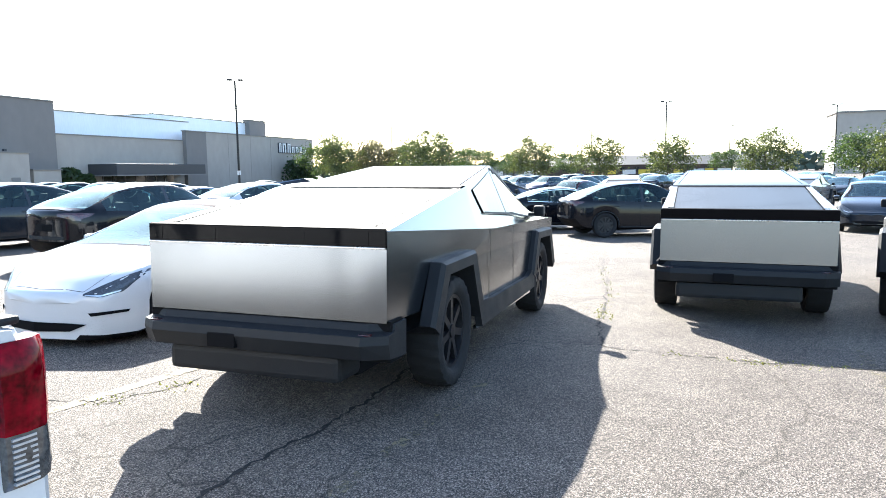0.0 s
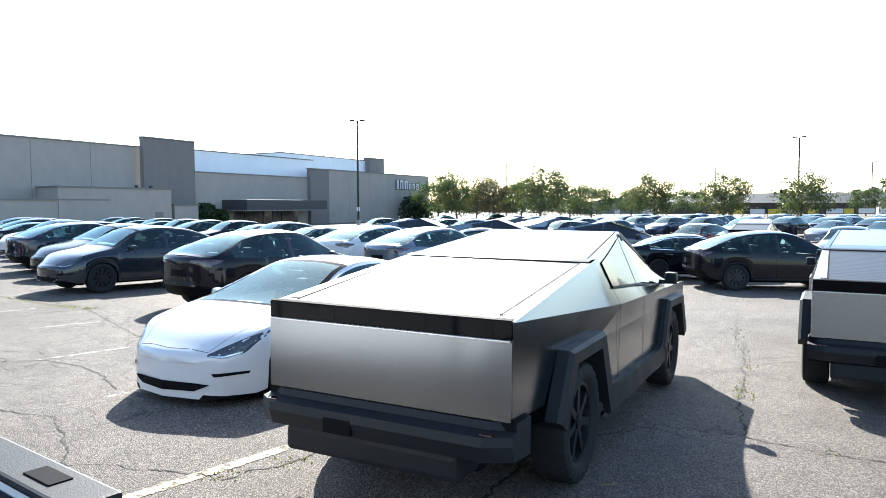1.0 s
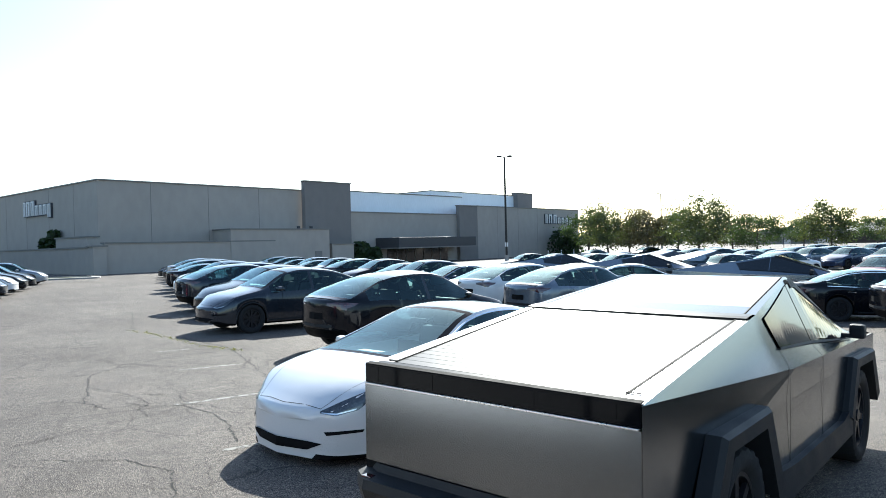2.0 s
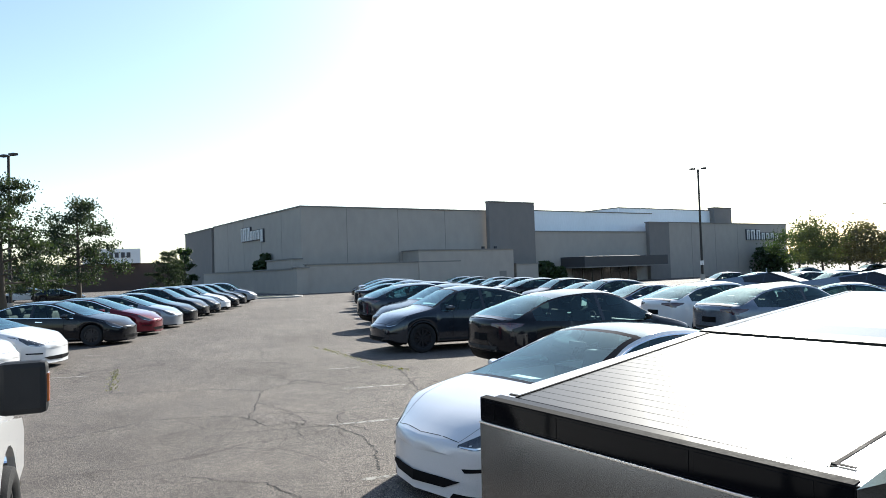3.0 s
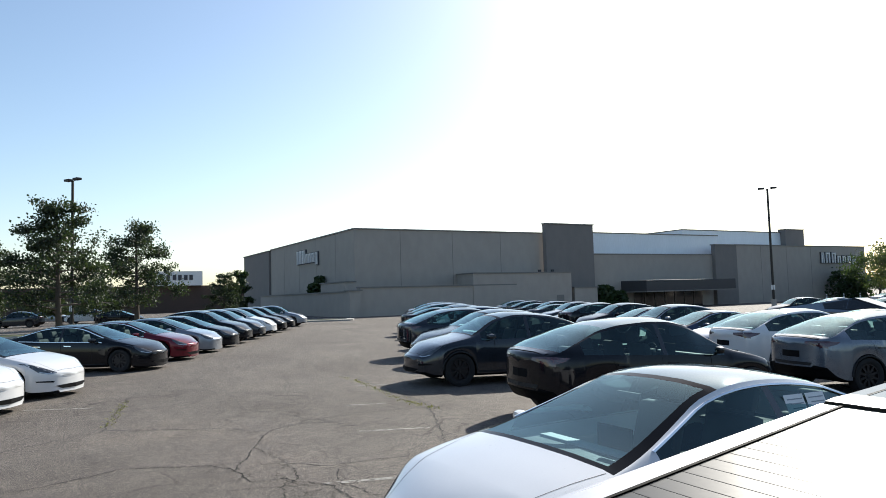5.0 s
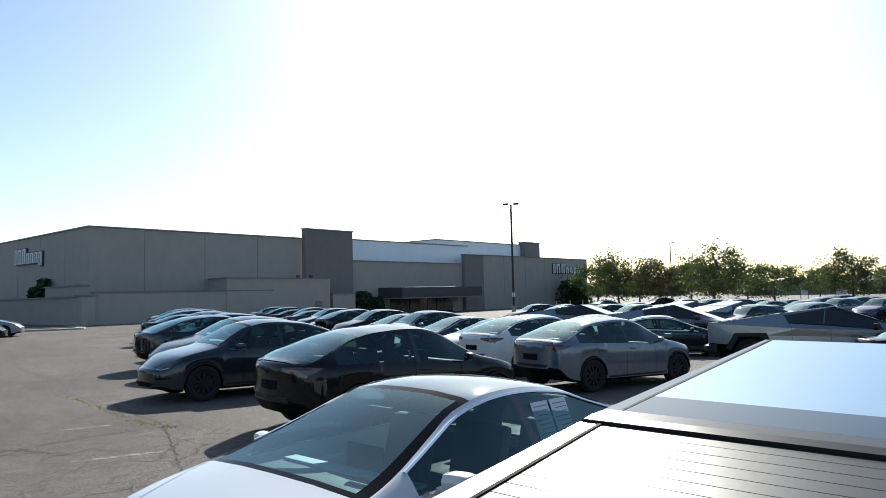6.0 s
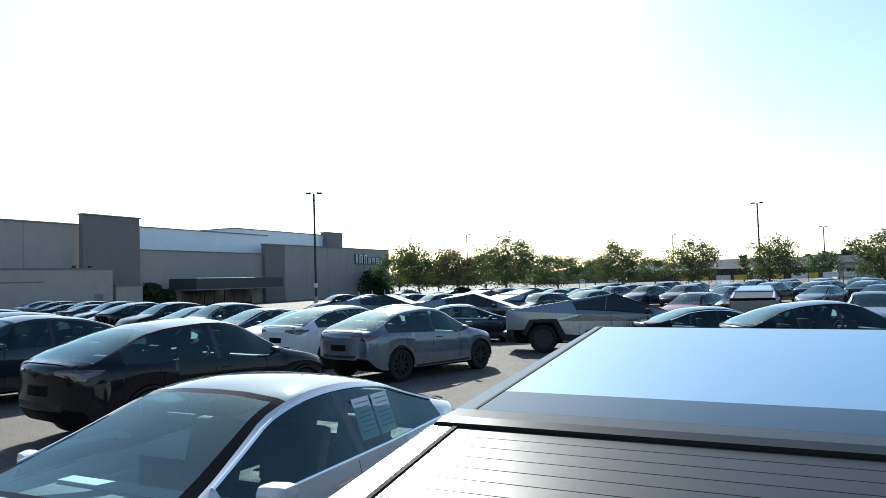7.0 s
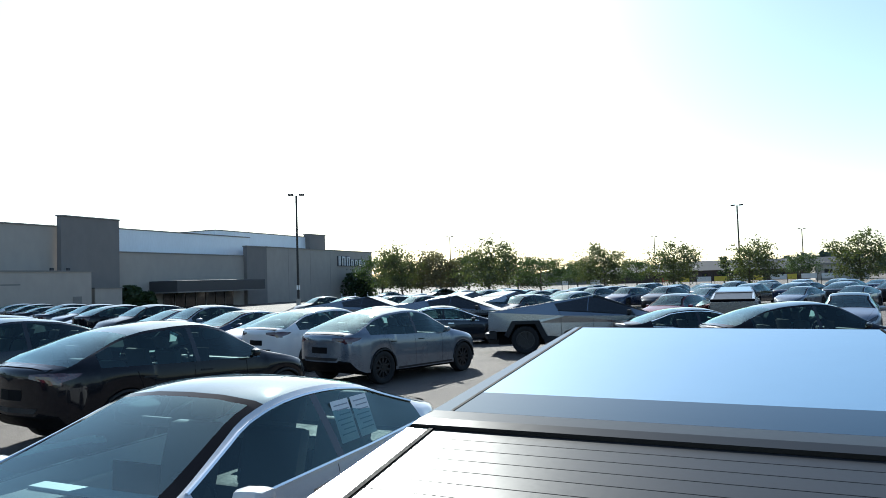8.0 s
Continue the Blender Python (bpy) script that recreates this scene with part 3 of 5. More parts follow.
SEDAN = dict(
    nose=2.32, tail=-2.36, axles=(1.46, -1.42), arch=0.365, wheel=0.338,
    top=[(-2.4, 1.05), (-2.28, 1.07), (-1.95, 1.10), (-1.6, 1.22), (-1.1, 1.375), (-0.7, 1.435), (-0.35, 1.447), (-0.05, 1.425), (0.15, 1.375), (0.60, 1.205), (1.0, 1.045), (1.20, 0.98), (1.33, 0.945), (1.45, 0.92), (1.6, 0.885), (1.95, 0.79), (2.2, 0.69), (2.34, 0.56)],
    belt=[(-2.4, 0.93), (-2.2, 0.99), (-1.6, 0.975), (-0.8, 0.94), (0.4, 0.915), (1.0, 0.885), (1.5, 0.83), (1.9, 0.735), (2.15, 0.64), (2.34, 0.52)],
    half=[(-2.4, 0.66), (-2.28, 0.78), (-2.1, 0.85), (-1.7, 0.905), (-1.2, 0.925), (1.4, 0.925), (1.8, 0.895), (2.05, 0.83), (2.2, 0.72), (2.3, 0.56), (2.34, 0.45)],
    low=[(-2.4, 0.45), (-2.2, 0.27), (-1.9, 0.19), (1.8, 0.16), (1.95, 0.12), (2.34, 0.11)],
    glass=(-1.70, 0.88), screen=(0.06, 1.28), back=(-1.98, -0.85), pillar=-0.42)
CROSS = dict(
    nose=2.36, tail=-2.40, axles=(1.46, -1.43), arch=0.395, wheel=0.362,
    top=[(-2.42, 1.09), (-2.34, 1.125), (-2.2, 1.15), (-1.9, 1.29), (-1.5, 1.44), (-1.0, 1.57), (-0.4, 1.625), (0.0, 1.62), (0.35, 1.54), (0.75, 1.33), (1.12, 1.11), (1.35, 1.06), (1.7, 0.98), (2.0, 0.89), (2.22, 0.78), (2.38, 0.62)],
    belt=[(-2.42, 0.98), (-2.2, 1.09), (-1.6, 1.08), (-0.8, 1.05), (0.4, 1.02), (1.1, 0.985), (1.6, 0.92), (1.95, 0.83), (2.2, 0.72), (2.38, 0.58)],
    half=[(-2.42, 0.68), (-2.3, 0.80), (-2.1, 0.88), (-1.7, 0.94), (-1.2, 0.96), (1.4, 0.96), (1.8, 0.93), (2.1, 0.85), (2.25, 0.74), (2.34, 0.60), (2.38, 0.50)],
    low=[(-2.42, 0.52), (-2.25, 0.33), (-1.95, 0.24), (1.9, 0.21), (2.2, 0.22), (2.38, 0.28)],
    glass=(-1.80, 0.92), screen=(0.32, 1.13), back=(-2.22, -1.25), pillar=-0.28)


def car_rings(c):
    ys = list(np.linspace(c["tail"], c["nose"], 44))
    R = c["arch"]
    for a in c["axles"]:
        ys = [y for y in ys if not (a - R - 0.05 < y < a + R + 0.05)]
        ys += [a - R - 0.004, a + R + 0.004] + [a - R * math.cos(math.pi * k / 14) for k in range(15)]
    for k in ("glass", "screen", "back"):
        ys += list(c[k])
    ys += [c["pillar"] - 0.04, c["pillar"] + 0.04, c["screen"][0] + 0.07, c["screen"][1] - 0.05]
    ys = np.array(sorted(ys))
    ys = ys[np.append(True, np.diff(ys) > 0.0015)]
    top, belt, half, low = (curve_table(c[k], ys, s) for k, s in (("top", 0.09), ("belt", 0.10), ("half", 0.07), ("low", 0.05)))
    W = max(h for _, h in c["half"])
    for i, y in enumerate(ys):
        f = max(0.0, (y - (c["nose"] - 0.80)) / 0.80)
        b = max(0.0, ((c["tail"] + 0.70) - y) / 0.70)
        half[i] = W * (1 - 0.27 * f ** 2.6 - 0.18 * b ** 2.6)
    rings = []
    for y, zt, zb, w, zl in zip(ys, top, belt, half, low):
        for a in c["axles"]:
            d = abs(y - a)
            if d <= R + 0.001:
                zl = max(zl, c["wheel"] - 0.01 + math.sqrt(max(0.0, R * R - d * d)))
        zt = max(zt, zb + 0.02)
        hc = zt - zb
        g = min(1.0, max(0.0, (hc - 0.10) / 0.30))
        h = zb - zl
        wr = w * (0.90 - 0.23 * g)
        zr = zb + hc * (0.62 + 0.24 * g)
        wb = w * 0.955
        pts = [(0, zl), (w * 0.90, zl), (w * 0.985, zl + min(0.05, h * 0.2)), (w, zl + h * 0.40), (w * 0.995, zl + h * 0.72), (w * 0.982, zl + h * 0.88), (wb, zb),
               (wb + (wr - wb) * 0.45, zb + (zr - zb) * 0.48), (wb + (wr - wb) * 0.94, zb + (zr - zb) * 0.955), (wr - 0.02, zr + hc * 0.03), (wr * 0.86, zr + (zt - zr) * 0.50), (wr * 0.45, zr + (zt - zr) * 0.90), (0, zt)]
        rings.append([(x, y, z) for x, z in pts])
    # rolled edges at both ends
    for end, sign in ((0, -1), (-1, 1)):
        base = rings[end]
        zc = (base[0][2] + base[-1][2]) / 2
        new_rings = []
        for k, d in ((0.965, 0.020), (0.90, 0.042), (0.78, 0.058), (0.55, 0.068)):
            new_rings.append([(x * (0.35 + 0.65 * k), y + sign * d, zc + (z - zc) * (k if z > zc else 1 - (1 - k) * (0.30 if sign < 0 else 0.12))) for x, y, z in base])
        if sign < 0:
            rings = new_rings[::-1] + rings
            ys = np.concatenate([[q[0][1] for q in new_rings[::-1]], ys])
        else:
            rings = rings + new_rings
            ys = np.concatenate([ys, [q[0][1] for q in new_rings]])
    # ends bowed in plan
    bowed = []
    for ring in rings:
        row = []
        for x, y, z in ring:
            q = (x / W) ** 2
            f = max(0.0, (y - c["nose"] + 0.50) / 0.50)
            b = max(0.0, (c["tail"] + 0.42 - y) / 0.42)
            row.append((x, y - 0.30 * q * f ** 1.3 + 0.20 * q * b ** 1.3, z))
        bowed.append(row)
    return ys, bowed


def patch(bvh, top, bottom, way, n=10, m=3, lift=0.004, start=6.0):
    """A thin skin on a car's surface between two polylines seen along `way`: 'front', 'rear', 'left' or 'right'."""
    d = {"front": Vector((0, -1, 0)), "rear": Vector((0, 1, 0)), "right": Vector((-1, 0, 0)), "left": Vector((1, 0, 0)), "up": Vector((0, 0, -1))}[way]

    def at(line, u):
        k = u * (len(line) - 1)
        i = min(int(k), len(line) - 2)
        f = k - i
        return (line[i][0] * (1 - f) + line[i + 1][0] * f, line[i][1] * (1 - f) + line[i + 1][1] * f)

    bm = bmesh.new()
    rows = []
    for j in range(m + 1):
        row = []
        for i in range(n + 1):
            a, b = at(top, i / n), at(bottom, i / n)
            p, q = a[0] + (b[0] - a[0]) * j / m, a[1] + (b[1] - a[1]) * j / m
            o = Vector((p, 0, q)) if way in ("front", "rear") else Vector((0, p, q)) if way != "up" else Vector((p, q, 0))
            hit = bvh.ray_cast(o - d * start, d)
            row.append(bm.verts.new((hit[0] if hit[0] else o - d * 0.9) - d * lift) if hit[0] else None)
        rows.append(row)
    for a, b in zip(rows, rows[1:]):
        for i in range(n):
            f = (a[i], a[i + 1], b[i + 1], b[i])
            if all(f) and max((f[k].co - f[k - 1].co).length for k in range(4)) < 0.35:
                bm.faces.new(f)
    for v in [v for v in bm.verts if not v.link_faces]:
        bm.verts.remove(v)
    return bm


def lofted_car(c, kind, label, paint, near=True):
    """Body, glass, lamps, wheels and a simple cabin; origin on the ground at the middle, facing +y."""
    car = thing(kind, label, "car", "parked cars")
    ys, rings = car_rings(c)
    bins = {}
    n = len(rings[0])
    g0, g1 = c["glass"]
    for i in range(len(ys) - 1):
        ym = (ys[i] + ys[i + 1]) / 2
        for j in range(n - 1):
            for s in (-1, 1):
                key = "body"
                if j in (6, 7) and g0 < ym < g1:
                    key = ("pillar" if abs(ym - c["pillar"]) < 0.04 else "rear_side_window" if ym < c["pillar"] else "front_side_window") + ("" if s > 0 else "_")
                elif j >= 9 and c["screen"][0] < ym < c["screen"][1]:
                    key = "windscreen_border" if ym > c["screen"][1] - 0.05 or ym < c["screen"][0] + 0.07 or j == 9 else "windscreen"
                elif j >= 9 and c["back"][0] < ym < c["back"][1]:
                    key = "rear_window"
                elif j >= 9 and c["back"][1] < ym < c["screen"][0]:
                    key = "glass_roof"
                elif j in (0, 1):
                    key = "underbody"
                quad = [rings[i][j], rings[i + 1][j], rings[i + 1][j + 1], rings[i][j + 1]]
                bins.setdefault(key, []).append([(s * x, y, z) for x, y, z in (quad if s > 0 else quad[::-1])])
    for e in (0, -1):
        ring = rings[e]
        for j in range(n - 1):
            tri = [(0, ring[0][1], ring[n // 2][2]), ring[j], ring[j + 1]]
            for s in (-1, 1):
                bins["body"].append([(s * x, y, z) for x, y, z in tri])
    mats = {"body": paint, "pillar": SMOKED, "windscreen": SCREEN_GLASS, "windscreen_border": LIGHTBAR, "rear_window": SCREEN_GLASS, "glass_roof": CAR_ROOF, "underbody": GAP, "front_side_window": CAR_GLASS, "rear_side_window": CAR_GLASS}
    body_bm = None
    for key, faces in bins.items():
        bm = bmesh.new()
        index = {}
        for f in faces:
            vs = []
            for p in f:
                q = tuple(round(v, 4) for v in p)
                if q not in index:
                    index[q] = bm.verts.new(p)
                if index[q] not in vs:
                    vs.append(index[q])
            if len(vs) > 2:
                try:
                    bm.faces.new(vs)
                except ValueError:
                    pass
        if key == "body":
            body_bm = BVHTree.FromBMesh(bm)
        name = key.rstrip("_")
        ob = part("side_window" if "side_window" in name else "door_pillar" if name == "pillar" else name, bm, mats[name], car, smooth=48 if key == "body" else 60)
        if mats[name] in (CAR_GLASS, SCREEN_GLASS):
            ob.visible_shadow = False
    # lamps, grilles, shut lines
    sedan = c is SEDAN
    f = 0.0 if sedan else 0.10
    for s in (-1, 1):
        hl = part("headlight", patch(body_bm, [(s * 0.50, 0.575 + f), (s * 0.62, 0.655 + f), (s * 0.76, 0.735 + f), (s * 0.885, 0.800 + f)], [(s * 0.50, 0.555 + f), (s * 0.64, 0.535 + f), (s * 0.78, 0.585 + f), (s * 0.890, 0.770 + f)], "front", 14, 4), LAMP_GLASS, car, "dark swept-back headlamp")
        if near:
            part("running_light", patch(body_bm, [(s * 0.52, 0.566 + f), (s * 0.64, 0.558 + f), (s * 0.76, 0.600 + f)], [(s * 0.52, 0.558 + f), (s * 0.64, 0.543 + f), (s * 0.76, 0.585 + f)], "front", 10, 1, 0.008), LAMP_DRL, hl)
        if near:
            part("fog_slot", patch(body_bm, [(s * 0.55, 0.385 + f), (s * 0.82, 0.405 + f)], [(s * 0.575, 0.352 + f), (s * 0.81, 0.378 + f)], "front", 24, 4, 0.012), GAP, car)
        zt = 0.84 + f * 1.3
        part("tail_light", patch(body_bm, [(s * 0.38, zt + 0.07), (s * 0.60, zt + 0.085), (s * 0.80, zt + 0.09)], [(s * 0.38, zt + 0.02), (s * 0.62, zt - 0.02), (s * 0.80, zt - 0.06)], "rear", 10, 3), TAIL_DARK, car, "smoked red tail lamp")
        ends = (c["tail"] + 0.06, c["tail"] + 0.36)
        if near:
            part("tail_light", patch(body_bm, [(ends[0], zt + 0.09), (ends[1], zt + 0.075)], [(ends[0], zt - 0.06), (ends[1] - 0.06, zt + 0.03)], "right" if s > 0 else "left", 8, 3, 0.006), TAIL_DARK, car, "smoked red tail lamp")
        if near and not sedan:
            for ya in c["axles"]:
                arc = [(s * 0.958, ya - (c["arch"] + 0.012) * math.cos(math.pi * k / 18), c["wheel"] + (c["arch"] + 0.002) * math.sin(math.pi * k / 18)) for k in range(19)]
                part("arch_trim", tube(arc, [0.022] * 19, 5), PLASTIC, car, "black wheel-arch trim", smooth=60)
        if near:
            part("reflector", patch(body_bm, [(s * 0.55, 0.40 + f), (s * 0.74, 0.41 + f)], [(s * 0.55, 0.385 + f), (s * 0.74, 0.39 + f)], "rear", 5, 1), TAIL_DARK, car)
        side = "right" if s > 0 else "left"
        zb = 0.90 if sedan else 1.0
        for y in (0.62, -0.36, -1.28 if sedan else -1.30) if near else ():
            y2 = y + (0.10 if y < -1 else 0.0)
            part("door_gap", patch(body_bm, [(y - 0.004, zb), (y + 0.004, zb)], [(y2 - 0.004, 0.30 if y > -1 else 0.76), (y2 + 0.004, 0.30 if y > -1 else 0.76)], side, 1, 8, 0.002), GAP, car)
        for y in (-0.15, -1.10) if near else ():
            part("door_handle", patch(body_bm, [(y - 0.11, zb - 0.075), (y + 0.11, zb - 0.085)], [(y - 0.11, zb - 0.10), (y + 0.11, zb - 0.105)], side, 4, 1, 0.006), CHROME if sedan else PLASTIC, car)
        if near:
            part("sill", patch(body_bm, [(-0.95, 0.275 + f * 0.6), (1.0, 0.275 + f * 0.6)], [(-0.95, 0.235 + f * 0.6), (1.0, 0.235 + f * 0.6)], side, 10, 1, 0.004), PLASTIC, car)
        if sedan and near:
            line = [p for p in ([r[6] for r in rings]) if g0 - 0.02 < p[1] < g1 + 0.05]
            upper = [r[8] for r in rings if g0 - 0.02 < r[8][1] < g1 + 0.05]
            part("window_trim", tube([(s * (x + 0.004), y, z) for x, y, z in line], [0.012] * len(line), 5), CHROME, car, "bright window trim")
            part("window_trim", tube([(s * (x + 0.004), y, z) for x, y, z in upper], [0.013] * len(upper), 5), CHROME, car, "bright window trim")
        # mirror
        my, mz = (0.70, 0.965) if sedan else (0.76, 1.09)
        bm = box(s * 0.93, s * 1.11, my - 0.065, my + 0.075, mz - 0.06, mz + 0.06, 0.055)
        for v in bm.verts:
            v.co.z = mz + (v.co.z - mz) * (1.0 - 1.6 * max(0.0, abs(v.co.x) - 1.03))
            v.co.y -= 0.35 * (abs(v.co.x) - 0.93)
        box(s * 0.88, s * 0.98, my - 0.02, my + 0.03, mz - 0.07, mz - 0.045, 0.004, bm)
        part("side_mirror", bm, paint, car, smooth=50)
        for y in c["axles"]:
            add_wheel(car, s * (0.82 if sedan else 0.85), y, c["wheel"], 0.235, DARK_RIM, 10, s)
    part("cabin_floor", box(-0.80, 0.80, -1.35, 1.05, 0.38, 0.40), CABIN, car)
    if not near:
        bm = bmesh.new()
        for s in (-1, 1):
            for y in (0.0, -0.92):
                box(s * 0.37 - 0.24, s * 0.37 + 0.24, y - 0.40, y - 0.22, 0.4, 1.12, 0.05, bm)
        part("seats", bm, CABIN, car)
        return car
    yt = c["tail"]
    part("rear_lip", patch(body_bm, [(-0.62, yt + 0.06), (0, yt + 0.015), (0.62, yt + 0.06)], [(-0.64, yt + 0.13), (0, yt + 0.10), (0.64, yt + 0.13)], "up", 12, 2, 0.014), SMOKED, car, "slim dark boot-lid spoiler")
    part("lower_grille", patch(body_bm, [(-0.54, 0.275 + f), (-0.42, 0.285 + f), (0, 0.29 + f), (0.42, 0.285 + f), (0.54, 0.275 + f)], [(-0.51, 0.26 + f), (-0.38, 0.205 + f), (0, 0.195 + f), (0.38, 0.205 + f), (0.51, 0.26 + f)], "front", 32, 4, 0.014), GAP, car)
    part("rear_diffuser", patch(body_bm, [(-0.66, 0.52 + f), (0.66, 0.52 + f)], [(-0.60, 0.46 + f), (0.60, 0.46 + f)], "rear", 10, 1), PLASTIC, car)
    part("plate_recess", patch(body_bm, [(-0.24, 0.74 + f), (0.24, 0.74 + f)], [(-0.24, 0.61 + f), (0.24, 0.61 + f)], "rear", 6, 2), GAP, car)
    part("tow_cap", patch(body_bm, [(0.30, 0.46 + f), (0.35, 0.46 + f)], [(0.30, 0.41 + f), (0.35, 0.41 + f)], "front", 3, 3, 0.002), paint, car)
    for s in (-1, 1):
        part("bonnet_gap", patch(body_bm, [(s * 0.48, 2.25), (s * 0.66, 1.82), (s * 0.76, 1.3)], [(s * 0.485, 2.25), (s * 0.665, 1.82), (s * 0.765, 1.3)], "up", 14, 1, 0.002), GAP, car)
    bonnet_y = 2.25
    part("bonnet_gap", patch(body_bm, [(-0.48, bonnet_y), (0, bonnet_y + 0.07), (0.48, bonnet_y)], [(-0.48, bonnet_y - 0.006), (0, bonnet_y + 0.064), (0.48, bonnet_y - 0.006)], "up", 12, 1, 0.002), GAP, car)
    # cabin
    zf, zd = (0.36, 0.86) if sedan else (0.46, 0.98)
    part("dashboard", box(-0.74, 0.74, 0.66, 1.06, zd - 0.22, zd, 0.05), CABIN, car, smooth=50)
    part("dash_trim", box(-0.68, 0.68, 0.60, 0.72, zd - 0.004, zd + 0.020, 0.006), CABIN_LIGHT, car, "pale dash trim")
    part("centre_screen", box(-0.19, 0.19, 0.50, 0.52, zd - 0.06, zd + 0.17, 0.006), GAP, car)
    wheel = bmesh.new()
    pts = [(-0.37 + 0.17 * math.cos(2 * math.pi * k / 20), 0.42 + 0.04 * math.sin(2 * math.pi * k / 20), zd - 0.02 + 0.17 * math.sin(2 * math.pi * k / 20)) for k in range(21)]
    tube(pts, [0.014] * 21, 6, wheel)
    tube([(-0.37, 0.42, zd - 0.02), (-0.37, 0.66, zd - 0.08)], [0.05, 0.04], 8, wheel)
    part("steering_wheel", wheel, CABIN, car, smooth=50)
    for s in (-1, 1):
        for y in (0.0, -0.92):
            hgt = 0.0 if y == 0 else -0.08
            bm = box(s * 0.37 - 0.25, s * 0.37 + 0.25, y - 0.24, y + 0.28, zf, zf + 0.22, 0.06)
            b = box(s * 0.37 - 0.24, s * 0.37 + 0.24, y - 0.33, y - 0.20, zf + 0.16, zf + 0.74 + hgt, 0.05, bm)
            box(s * 0.37 - 0.13, s * 0.37 + 0.13, y - 0.38, y - 0.29, zf + 0.76 + hgt, zf + 0.94 + hgt, 0.035, b)
            for v in b.verts:
                if v.co.z > zf + 0.24:
                    v.co.y -= (v.co.z - zf - 0.24) * 0.30
            part("seat", b, CABIN, car, smooth=50)
    # pale strips painted in for window-trim reflections along the inner doors
    for s in (-1, 1):
        part("door_pull", box(s * 0.77, s * 0.80, -0.20, 0.55, zd - 0.10, zd - 0.07, 0.008), CABIN_LIGHT, car, "pale strip for a trim reflection on the door")
    part("rear_shelf", box(-0.70, 0.70, c["back"][0] + 0.15, -1.25, zd - 0.02, zd, 0.0), CABIN, car)
    part("mirror_inside", box(-0.12, 0.12, 0.34, 0.37, zd + 0.36, zd + 0.42, 0.008), CABIN, car)
    return car


# ---- the store ----
def wall_box(name, x0, x1, y0, y1, z0, z1, material, owner, label="", coping=True):
    w = part(name, box(x0, x1, y0, y1, z0, z1), material, owner, label)
    if coping:
        part("coping", box(x0 - 0.12, x1 + 0.12, y0 - 0.12, y1 + 0.12, z1, z1 + 0.14), COPING, w)
    return w


def sign_bars(owner, origin, along, height, length, out):
    """A wordmark reduced to plain upright and flat bars."""
    x, y, z = origin
    widths = [0.10, 0.14, 0.13, 0.12, 0.12, 0.12, 0.11]
    u = 0.0
    for k, w in enumerate(widths):
        tall = height if k < 3 else height * 0.68
        w *= length
        a, b = u + 0.02 * length, u + w - 0.02 * length
        bars = [(a, b, 0.0 if k != 6 else -0.2 * height, tall)]
        rim, stroke = bmesh.new(), bmesh.new()
        for p, q, r, s in bars:
            for bm, grow, deep in ((rim, 0.10, out * 0.6), (stroke, 0.0, out)):
                e = min(0.28, (q - p) * 0.26)
                for p1, q1, r1, s1 in ((p, p + e, r, s), (q - e, q, r, s), (p + e, q - e, s - e, s)):
                    p1, q1, r1, s1 = p1 - grow, q1 + grow, r1 - grow, s1 + grow
                    if along == "y":
                        box(x, x + deep, y + p1, y + q1, z + r1, z + s1, 0, bm)
                    else:
                        box(x + p1, x + q1, y - deep, y, z + r1, z + s1, 0, bm)
        shape = part("sign_shape", rim, SIGN_DARK, owner, "dark-edged pale wall sign shape")
        part("sign_face", stroke, SIGN_WHITE, shape)
        u += w * 1.12


